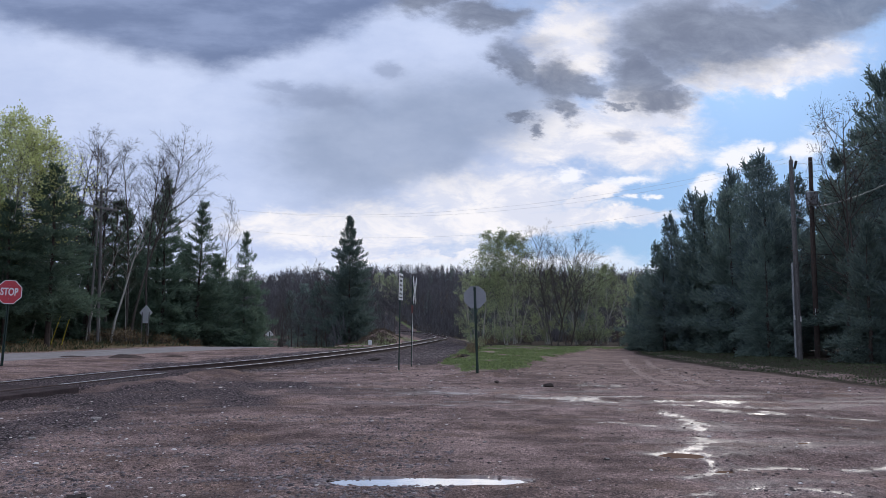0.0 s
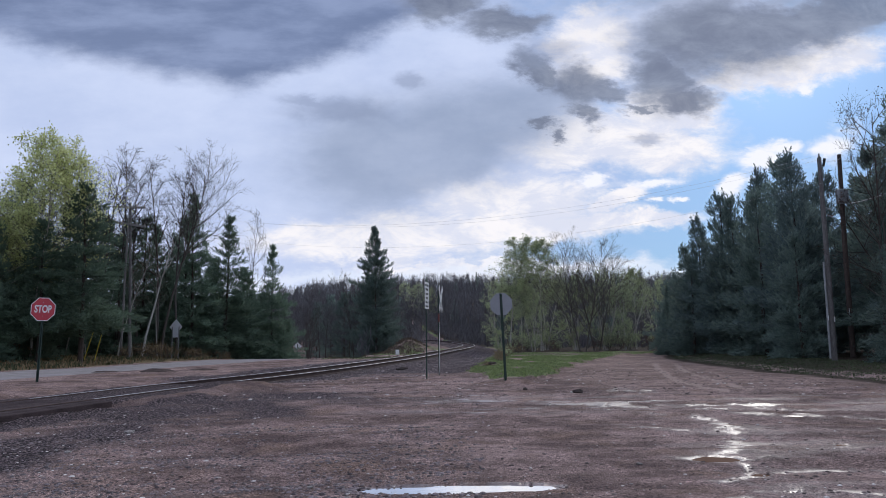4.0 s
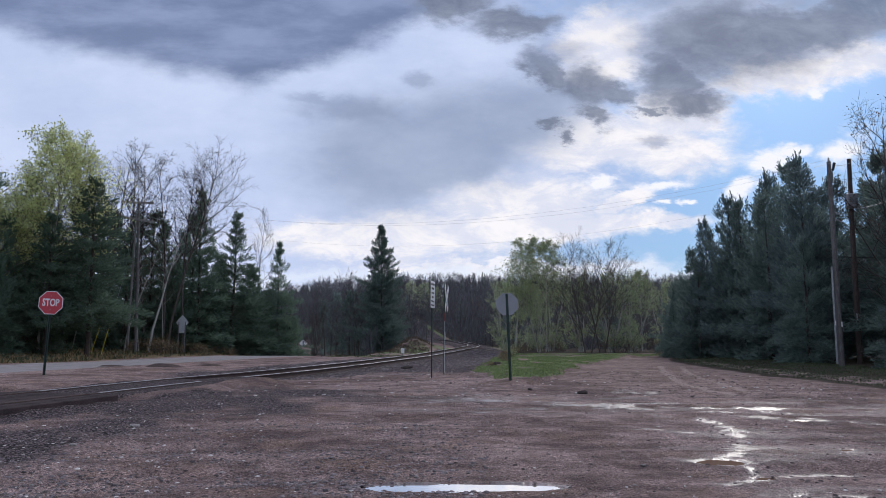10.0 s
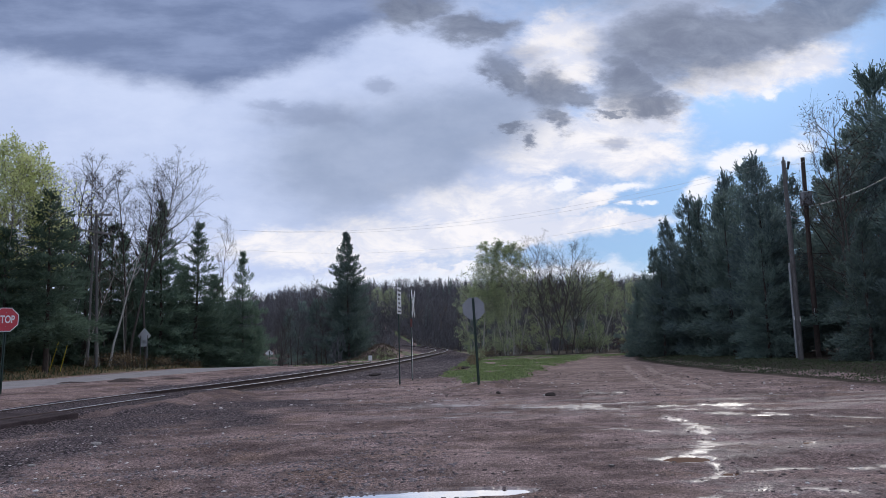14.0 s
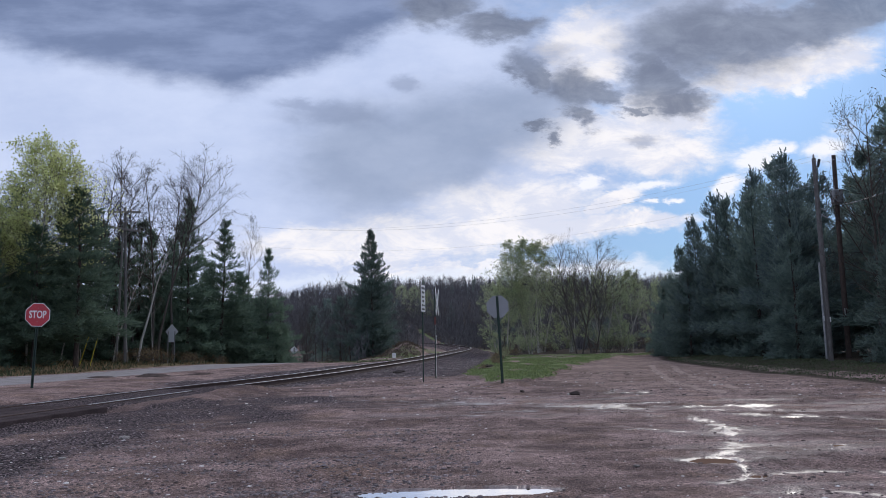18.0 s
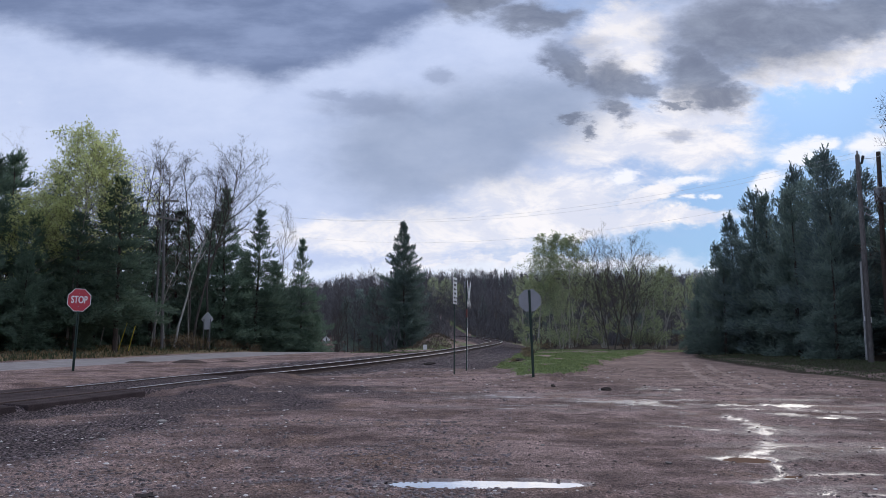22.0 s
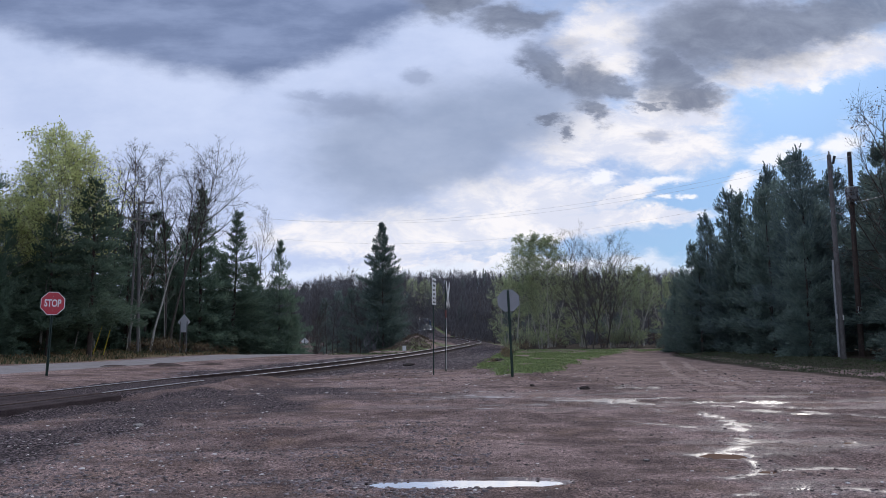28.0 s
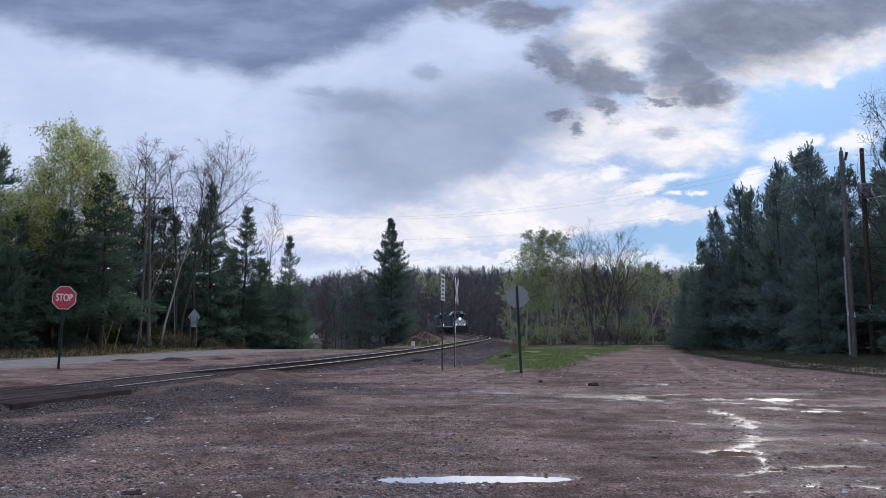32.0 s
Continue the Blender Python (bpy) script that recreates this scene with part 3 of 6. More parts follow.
def lattice(x, y, seed=0.0):
    """Smooth value noise between 0 and 1."""
    xi, yi = np.floor(x), np.floor(y)
    fx, fy = x - xi, y - yi
    fx, fy = fx * fx * (3 - 2 * fx), fy * fy * (3 - 2 * fy)

    def corner(a, b):
        h = np.sin(a * 127.1 + b * 311.7 + seed * 74.7) * 43758.5453
        return h - np.floor(h)

    return (corner(xi, yi) * (1 - fx) + corner(xi + 1, yi) * fx) * (1 - fy) + (corner(xi, yi + 1) * (1 - fx) + corner(xi + 1, yi + 1) * fx) * fy


def rough(x, y, scale, octaves=4, seed=0.0):
    total, weight = 0.0, 0.0
    for k in range(octaves):
        w = 0.55**k
        total = total + w * lattice(x * scale * 2.03**k, y * scale * 2.03**k, seed + k)
        weight += w
    return total / weight


# puddles: centre and half lengths across and along
POOLS = [(0.39, 6.38, 0.93, 0.2), (3.2, 7.64, 0.33, 0.2), (3.22, 6.73, 0.12, 0.06), (5.03, 8.47, 0.08, 0.05), (6.53, 9.87, 0.15, 0.08), (3.15, 6.0, 0.07, 0.04), (6.12, 11.52, 0.18, 0.09)]
# films of rain water: half width, strength, and the way that they run over the lot
RILLS = [
    (0.24, 1.15, [(2.37, 14.98), (3.99, 13.72), (4.78, 13.8), (6.64, 13.68)]),
    (0.22, 1.15, [(3.66, 14.3), (4.5, 13.94)]),
    (0.2, 1.1, [(4.99, 17.64), (5.77, 17.46)]),
    (0.16, 1.05, [(4.05, 12.02), (4.63, 12.06), (4.72, 11.36), (4.34, 9.8)]),
    (0.13, 1.0, [(4.4, 10.0), (4.2, 9.3), (3.96, 8.88), (3.6, 8.2), (3.3, 7.9)]),
    (0.07, 0.9, [(3.01, 11.02), (3.25, 10.94)]),
    (0.1, 1.1, [(3.24, 10.36), (3.73, 9.96)]),
    (0.15, 0.85, [(5.44, 12.24), (6.03, 11.76)]),
    (0.16, 0.9, [(6.4, 11.66), (7.66, 11.06), (8.8, 10.8)]),
    (0.12, 0.34, [(4.7, 9.5), (4.37, 8.38)]),
    (0.12, 0.4, [(5.05, 8.86), (4.97, 7.88), (5.6, 7.6)]),
    (0.09, 0.9, [(3.3, 6.95), (3.6, 7.02), (4.02, 7.08), (5.3, 7.08)]),
]
RILLS_NEAR = [
    (0.07, 0.7, [(3.47, 7.54), (3.87, 7.8)]),
    (0.09, 0.95, [(3.34, 7.38), (3.16, 6.66), (2.71, 6.36)]),
    (0.1, 1.0, [(2.5, 5.72), (2.88, 5.94), (3.38, 5.86), (3.7, 5.85)]),
    (0.07, 1.0, [(2.75, 7.66), (3.0, 7.76), (3.2, 7.85)]),
    (0.12, 0.5, [(-2.28, 19.7), (-1.68, 19.7)]),
    (0.18, 0.95, [(-1.05, 17.42), (0.02, 16.46)]),
    (0.11, 0.6, [(-0.55, 14.72), (0.39, 14.7)]),
    (0.18, 0.95, [(0.02, 18.36), (1.57, 17.32)]),
    (0.18, 1.1, [(0.93, 16.04), (1.56, 15.86)]),
    (0.07, 0.9, [(0.93, 12.4), (1.23, 12.54)]),
    (0.2, 1.15, [(1.75, 15.6), (3.0, 15.0)]),
    (0.09, 0.85, [(1.3, 13.6), (2.3, 13.5)]),
    (0.16, 1.15, [(2.6, 14.2), (3.4, 14.0)]),
    (0.14, 1.1, [(3.2, 13.2), (4.2, 13.0)]),
    (0.16, 1.15, [(4.2, 14.6), (5.2, 14.4)]),
    (0.14, 1.1, [(5.2, 13.2), (6.0, 13.0)]),
]
# dry wheel marks on the dirt road
WHEEL_MARKS = [
    (0.19, 0.9, [(12.5, 37.0), (9.99, 29.0), (7.98, 21.7), (7.65, 19.4), (7.43, 17.1)]),
    (0.19, 0.8, [(12.9, 35.0), (10.36, 27.3), (8.9, 20.9), (8.2, 17.3)]),
    (0.14, 0.35, [(14.0, 42.0), (8.4, 30.0), (5.5, 22.0)]),
    (0.14, 0.3, [(13.0, 42.0), (7.2, 30.0), (4.6, 22.0)]),
]


def strokes(x, y, rows, ragged=0.6):
    """How strongly each place lies on one of the drawn lines, with ragged edges."""
    total = np.zeros_like(x)
    wob = 1.0 + ragged * ((rough(x, y, 2.5, 3, 15.0) - 0.5) * 2.4 + (rough(x, y, 11.0, 2, 18.0) - 0.5) * 1.4)
    for half, strength, points in rows:
        for (ax, ay), (bx, by) in zip(points, points[1:]):
            ux, uy = bx - ax, by - ay
            f = np.clip(((x - ax) * ux + (y - ay) * uy) / (ux * ux + uy * uy), 0, 1)
            gap = np.hypot(x - ax - f * ux, y - ay - f * uy) / half
            total = np.maximum(total, strength * rise(1.25 * wob - gap, 0.0, 1.0))
    return total


def blots(x, y, rows, ragged=1.0):
    """0 outside, up to 1 in the middle of each blot, with ragged shores."""
    deep = np.zeros_like(x)
    wob = ((rough(x, y, 1.7, 4, 5.0) - 0.5) * 0.9 + (rough(x, y, 9.0, 3, 8.0) - 0.5) * 0.5) * ragged
    for px, py, a, b in rows:
        q = ((x - px) / (a * 1.1)) ** 2 + ((y - py) / (b * 1.05 + 0.02)) ** 2
        deep = np.maximum(deep, np.clip(1.0 - q + wob * np.clip(1.6 - q, 0, 1), 0, 1))
    return deep


def pool_depth(x, y):
    return blots(x, y, POOLS)


def verge_x(y):
    """Where the dirt ends and the trees' grass begins."""
    return glide([-100, 10, 20, 28.7, 38, 46, 51, 56, 62, 80, 120, 300], [12.0, 12.6, 13.0, 13.6, 15.0, 16.6, 18.2, 19.8, 23.0, 46.0, 80.0, 200.0], y)


def island(x, y):
    """1 on the grass between the embankment and the dirt road."""
    left = track_x(y) + glide([0, 20, 28, 40, 56, 70, 300], [8.3, 8.3, 6.3, 5.0, 3.9, 3.6, 3.6], y)
    right = glide([10, 20.5, 22, 25, 28.7, 36, 45, 53, 58, 64, 90, 200], [2.0, 3.2, 3.7, 4.8, 6.0, 8.6, 12.0, 15.5, 19.0, 26.0, 44.0, 120.0], y)
    edge = (rough(x, y, 0.8, 3, 3.0) - 0.5) * 1.1
    return rise(x - left + edge, -0.2, 0.9) * rise(right - x + edge, 0.0, 0.35) * rise(y + edge, 20.9, 21.9)


def land(x, y):
    """Height of the ground."""
    d = (x - track_x(y)) * 0.97
    side = x - road_x(y)
    z = (rough(x, y, 0.22, 3, 1.0) - 0.5) * 0.12 + (rough(x, y, 1.3, 4, 2.0) - 0.5) * 0.06 + (rough(x, y, 8.0, 3, 4.0) - 0.5) * 0.018
    # ruts that sweep over the lot
    ruts = np.sin((y + 0.018 * (x - 2) ** 2) * 3.1 + 2.5 * rough(x, y, 0.25, 2, 9.0))
    lot = rise(y, 2, 5) * rise(38 - y, 0, 6) * rise(x + 5, 0, 3) * rise(verge_x(y) - x, 0, 2)
    z = z + lot * 0.022 * ruts
    # the hollow where the paved road goes down
    z = z - 2.2 * rise(y, 50, 88) * rise(-d, 4, 10) * rise(150 - y, 0, 40)
    # wooded hill far ahead
    z = z + 17.0 * rise(y, 150, 340) * rise(x + 0.1 * y, -70, 10) + 3.6 * rise(y, 140, 320)
    # woods floor
    z = z + 0.35 * rise(-side, 4.5, 12) * rise(y, -50, 20) * rise(70 - y, 0, 15) + 0.25 * rise(x - verge_x(y), 0.2, 4) * rise(120 - y, 0, 30)
    shelf = 0.16 * rise(-d, 1.2, 2.2) * rise(62 - y, 0, 16)
    z = z + shelf
    isle = island(x, y)
    z = z + isle * (0.16 + 0.1 * (rough(x, y, 1.5, 3, 6.0) - 0.5))
    # paved road
    pave = rise(3.1 - np.abs(side), 0, 0.5) * rise(130 - y, 0, 20)
    z = z * (1 - pave) + pave * (shelf - 2.2 * rise(y, 50, 88) + 0.02 - 0.004 * side**2 * 0.3)
    # mound beside the track
    z = z + 1.35 * np.exp(-(((x + 0.2) / 2.3) ** 2) - ((y - 71) / 3.2) ** 2) * (0.8 + 0.4 * rough(x, y, 0.9, 3, 7.0))
    z = z + 0.5 * np.exp(-(((x + 3.8) / 2.5) ** 2) - ((y - 66) / 4) ** 2)
    # ballast bank
    top = track_z(y) - 0.17 + 0.135 * rise(23.0 - y, 0, 2.5) - 0.09 * rise(16.6 - y, 0, 1.2) * rise(d, 1.2, 1.45)
    lump = (rough(x, y, 2.2, 3, 11.0) - 0.5) * 0.12
    spread = 1.7 + 1.4 * rise(y, 26, 40) * rise(d, 0, 1) + 7 * rise(19 - y, 0, 2) * rise(d, 0, 1)
    bank = top + lump * rise(np.abs(d), 0.9, 1.6) - np.maximum(0, np.abs(d) - 1.55) / spread
    cover = rise(bank - z, -0.05, 0.05)
    z = z * (1 - cover) + np.maximum(bank, z) * cover
    dump = rise(y, 19.0, 19.6) * rise(21.9 - y, 0, 0.8) * rise(d, 0.2, 0.5) * rise(2.6 - d, 0, 1.4)
    z = z * (1 - dump) + (track_z(y) + 0.02) * dump
    # hollows of the puddles; the water stands at WATER_Z
    deep = pool_depth(x, y)
    near = rise(30 - y, 0, 6)
    rim = np.zeros_like(x)
    for px, py, a, b in POOLS:
        rim = np.maximum(rim, rise(2.4 - np.sqrt(((x - px) / (a * 1.1)) ** 2 + ((y - py) / (b * 1.05 + 0.02)) ** 2), 0.0, 0.9))
    z = z * (1 - rim) + rim * (WATER_Z + 0.014 + (rough(x, y, 6.0, 3, 14.0) - 0.5) * 0.012)
    z = np.where(deep > 0, z * (1 - rise(deep, 0, 0.5)) + (WATER_Z + 0.012 - 0.05 * rise(deep, 0.1, 0.9)) * rise(deep, 0, 0.5), z) * near + z * (1 - near)
    return z


WATER_Z = -0.005


def height(x, y):
    return float(land(np.array([float(x)]), np.array([float(y)]))[0])


def ground_sheet():
    front = np.radians(np.arange(-46, 46.01, 0.17))
    rest = np.radians(np.arange(49, 313, 4.0))
    around = np.concatenate([front, rest])
    far = np.concatenate([[0.4, 1.0, 1.7], 2.4 * np.exp(np.arange(0, 466) * 0.0095), np.geomspace(205, 4500, 40)])
    a, r = np.meshgrid(around, far)
    x, y = r * np.sin(a), r * np.cos(a)
    z = land(x, y)
    z = np.where(r > 600, z + (20 - z) * rise(r, 600, 1500), z)
    rows, cols = x.shape
    verts = np.stack([x, y, z], -1).reshape(-1, 3)
    i = np.arange(rows * cols).reshape(rows, cols)
    nxt = np.roll(i, -1, axis=1)
    quads = np.stack([i[:-1], i[1:], nxt[1:], nxt[:-1]], -1).reshape(-1, 4)
    me = bpy.data.meshes.new("ground")
    me.from_pydata(verts.tolist(), [], quads.tolist() + [i[0].tolist()])
    d = (x - track_x(y)) * 0.97
    side = x - road_x(y)
    bank = rise(2.9 - np.abs(d), 0, 1.2)
    spill = rise(y, 24, 34) * rise(d, 1, 2) * rise(8.5 - d, 0, 2.0) * (1 - island(x, y)) * (0.55 + 0.9 * rough(x, y, 0.7, 3, 31.0))
    cross = rise(y, 13, 16) * rise(25 - y, 0, 3)
    ballast = np.clip(np.maximum(bank * (1 - 0.6 * cross * (np.abs(d) > 1.3)), spill), 0, 1) * (r < 400)
    grass = island(x, y)
    shoulder = rise(x - verge_x(y), -0.2, 0.8) * rise(4.0 - (x - verge_x(y)), 0, 2) * rise(120 - y, 0, 30)
    grass = np.maximum(grass, shoulder * 0.45)
    strip = rise(-d, 2.4, 3.2) * rise(side, 3.0, 3.6) * rise(y, 44, 52)
    grass = np.maximum(grass, strip * 0.75)
    asphalt = rise(2.55 - np.abs(side + 0.5), -0.1, 0.25) * rise(130 - y, 0, 20)
    left = rise(-side, 3.8, 4.6) * rise(400 - r, 0, 50)
    dry = np.maximum(left * rise(13 + side, 0, 4), strip * 0.25)
    hump = rise(np.exp(-(((x + 0.2) / 2.6) ** 2) - ((y - 71) / 3.5) ** 2), 0.15, 0.4)
    grass, dry = grass * (1 - hump) + 0.5 * hump, dry * (1 - hump) + 0.42 * hump
    # woods floor litter, brought forward at the right pines to darken for their shade
    litter_and_shade = np.maximum(left * rise(-side, 8, 12), rise(x - verge_x(y), 0.6, 2.6))
    # a band of painted pine shade on the edge of the dirt
    litter_and_shade = np.maximum(litter_and_shade, 0.62 * rise(x - verge_x(y), -1.6, 0.2) * rise(0.9 - (x - verge_x(y)), 0, 0.6) * rise(60 - y, 0, 8))
    way_on = rise(x - glide([50, 58, 64, 90, 200], [13.0, 19.0, 26.0, 44.0, 120.0], y), -1, 0.5) * rise(verge_x(y) - x, -0.5, 0.5)
    litter_and_shade = np.maximum(litter_and_shade, rise(y + (rough(x, y, 0.3, 2, 41.0) - 0.5) * 6, 62, 66) * rise(d, 3.5, 5) * (1 - way_on))
    litter_and_shade = np.maximum(litter_and_shade, rise(y, 80, 110) * rise(np.abs(d), 4, 7) * rise(np.abs(side), 4, 6))
    red = rise(x - 3.0, 0, 3) * rise(y, 17, 23) * rise(verge_x(y) - x, -0.5, 0.5)
    deep = pool_depth(x, y)
    belt = rise(y, 11.0, 13.5) * rise(18.0 - y, 0, 3) * rise(x, -3, 1.5) + 0.62 * rise(y, 5, 6) * rise(11.5 - y, 0, 2.5) * rise(x, 2.4, 3.4)
    streak = rough(x * 0.45, y * 2.4, 0.9, 4, 21.0)
    films = strokes(x, y, RILLS + RILLS_NEAR, 1.0) * (0.62 + 0.38 * rise(rough(x * 0.6, y * 3.0, 2.2, 3, 23.0), 0.38, 0.6))
    halo = strokes(x, y, [(2.6 * half, 0.34 * strong, points) for half, strong, points in RILLS + RILLS_NEAR], 0.9)
    wet = np.clip(np.clip(belt, 0, 1) * 0.7 * rise(streak, 0.44, 0.66) + rise(deep, 0.0, 0.15) + np.maximum(films, halo), 0, 1) * rise(verge_x(y) - x, 0, 2)
    tracks = strokes(x, y, WHEEL_MARKS, 0.4)
    dark_spill = rise(y, 5, 8) * rise(22 - y, 0, 4) * rise(d, 1.2, 2) * rise(9.5 - d, 0, 5.0) * (0.14 + 0.82 * rough(x, y, 0.9, 4, 33.0))
    ballast = np.clip(np.maximum(ballast, dark_spill), 0, 1)
    grass = grass * (0.35 + 0.65 * rise(rough(x, y, 0.55, 4, 61.0), 0.36, 0.56))
    for name, parts in (("zone", (ballast, grass, asphalt, wet)), ("zone_more", (dry, red, litter_and_shade, tracks))):
        att = me.attributes.new(name, "FLOAT_COLOR", "POINT")
        att.data.foreach_set("color", np.stack(parts, -1).astype(np.float32).ravel())
    me.materials.append(GROUND)
    me.polygons.foreach_set("use_smooth", [True] * len(me.polygons))
    me.update()
    return tagged(new("ground", me), "damp reddish gravel lot with ballast, grass verges and asphalt", "ground", kind="structure")


ground_sheet()


def puddle(px, py, a, b):
    s = Shape()
    n = 40
    ring = [(px + (a * 1.5 + 0.04) * math.cos(t), py + (b * 1.5 + 0.03) * math.sin(t), WATER_Z) for t in (2 * math.pi * k / n for k in range(n))]
    s.face(ring)
    solo("puddle", s, MUDDY if px > 3 and py > 6.5 else WATER, "brown muddy puddle in the wet dirt" if px > 3 and py > 6.5 else "shallow rain puddle reflecting the bright sky", "puddle", group="puddles on the dirt lot", kind="structure")


for row in POOLS:
    puddle(*row)


# ---- the railway ----
def along(y0, y1, step):
    """Stations on the track: place, heading in degrees from +y, by equal steps."""
    out, y = [], y0
    while y < y1:
        slope = float(track_x(y + 0.5) - track_x(y - 0.5))
        out.append((Vector((float(track_x(y)), y, float(track_z(y)))), slope))
        y += step / math.hypot(1, slope)
    return out


track = thing("railway_track", Matrix.Identity(4), "single rusty railway track curving away on dark ballast", "railway")
RAIL = [(-0.07, -0.17), (0.07, -0.17), (0.07, -0.155), (0.012, -0.135), (0.012, -0.045), (0.036, -0.035), (0.036, -0.005), (0.028, 0), (-0.028, 0), (-0.036, -0.005), (-0.036, -0.035), (-0.012, -0.045), (-0.012, -0.135), (-0.07, -0.155)]
stations = along(-60, 60, 1.0) + along(60, 330, 2.5)
for hand in (-1, 1):
    s = Shape()
    n = len(RAIL)
    for p, slope in stations:
        c = 1 / math.hypot(1, slope)
        s.v += [(p.x + (hand * 0.75 + u) * c, p.y - (hand * 0.75 + u) * slope * c, p.z + w) for u, w in RAIL]
    for k in range(len(stations) - 1):
        for i in range(n):
            j = (i + 1) % n
            s.f.append((k * n + i, k * n + j, k * n + n + j, k * n + n + i))
            s.slot.append(1 if i in (6, 7, 8) and stations[k][0].y > 15.6 else 0)
    part("rail", s, (RAIL_SIDE, RAIL_TOP), track, "steel rail with a polished head and rusty web")

tie_mesh = Shape().box((0, 0, 0), (2.6, 0.23, 0.18), bevel=0.015).mesh("tie", TIE_WOOD)
plate_mesh = Shape().box((0, 0, 0), (0.3, 0.19, 0.02), bevel=0.004).box((-0.1, 0.05, 0.02), (0.03, 0.03, 0.03)).box((0.1, -0.05, 0.02), (0.03, 0.03, 0.03)).mesh("tie_plate", RAIL_SIDE)
for n, (p, slope) in enumerate(along(-6, 140, 0.54)):
    if 2.5 < p.y < 21.5:
        continue
    tilt = random.uniform(-1.2, 1.2)
    turn = -math.degrees(math.atan(slope))
    part("tie", tie_mesh, None, track, at=pose(p.x, p.y, p.z - 0.275 + random.uniform(-0.012, 0.008), 0, 0, turn + tilt))
    if p.y < 70:
        for hand in (-1, 1):
            c = 1 / math.hypot(1, slope)
            part("tie_plate", plate_mesh, None, track, at=pose(p.x + hand * 0.75 * c, p.y - hand * 0.75 * slope * c, p.z - 0.178, 0, 0, turn))


def crossing_deck():
    """Old timber planks beside and between the rails, level with the rail tops."""
    deck = thing("crossing_deck", Matrix.Identity(4), "worn dark timber planks of a grade crossing, partly buried", "crossing")
    rnd = random.Random(9)
    for d in (-1.25, -1.0, -0.5, -0.25, 0.0, 0.25, 0.5, 1.0, 1.25):
        for y0, y1 in ((3.0, 8.4), (8.45, 12.4), (12.45, 15.6)):
            y1 += rnd.uniform(-0.2, 0.0)
            a = Vector((float(track_x(y0)) + d, y0 - d * 0.25, float(track_z(y0))))
            b = Vector((float(track_x(y1)) + d, y1 - d * 0.25, float(track_z(y1))))
            turn = (b - a).to_track_quat("Y", "Z").to_matrix()
            lift = rnd.uniform(-0.006, 0.006) - 0.012
            mid = (a + b) / 2 + Vector((0, 0, lift - 0.09))
            part("plank", Shape().box((0, 0, 0), (0.246, (b - a).length, 0.18), bevel=0.012), PLANK_WOOD, deck, at=Matrix.Translation(mid) @ turn.to_4x4())


crossing_deck()

# ---- trees ----
def spin(d, rnd, amount):
    v = Vector((rnd.gauss(0, 1), rnd.gauss(0, 1), rnd.gauss(0, 1)))
    return (d + v * amount).normalized()


def blade(s, p, d, length, width, rnd):
    """One leaf or needle tuft: a thin kite."""
    side = d.cross(Vector((rnd.gauss(0, 1), rnd.gauss(0, 1), rnd.gauss(0, 1)))).normalized() * (width / 2)
    mid = p + d * (length * 0.45)
    k = len(s.v)
    s.v += [tuple(p), tuple(mid + side), tuple(p + d * length), tuple(mid - side)]
    s.f.append((k, k + 1, k + 2, k + 3))
    s.slot.append(0)


def needle(s, p, d, length, width, rnd):
    """One tuft of needles: a thin wedge, wide at its end."""
    side = d.cross(Vector((rnd.gauss(0, 1), rnd.gauss(0, 1), rnd.gauss(0, 1)))).normalized() * (width / 2)
    k = len(s.v)
    e = p + d * length
    s.v += [tuple(p), tuple(e + side), tuple(e - side)]
    s.f.append((k, k + 1, k + 2))
    s.slot.append(0)


def twig(s, p, d, length, width, rnd):
    """A bare twig: a thin wedge, pointed at its end."""
    side = d.cross(Vector((rnd.gauss(0, 1), rnd.gauss(0, 1), rnd.gauss(0, 1)))).normalized() * (width / 2)
    k = len(s.v)
    s.v += [tuple(p + side), tuple(p - side), tuple(p + d * length)]
    s.f.append((k, k + 1, k + 2))
    s.slot.append(0)


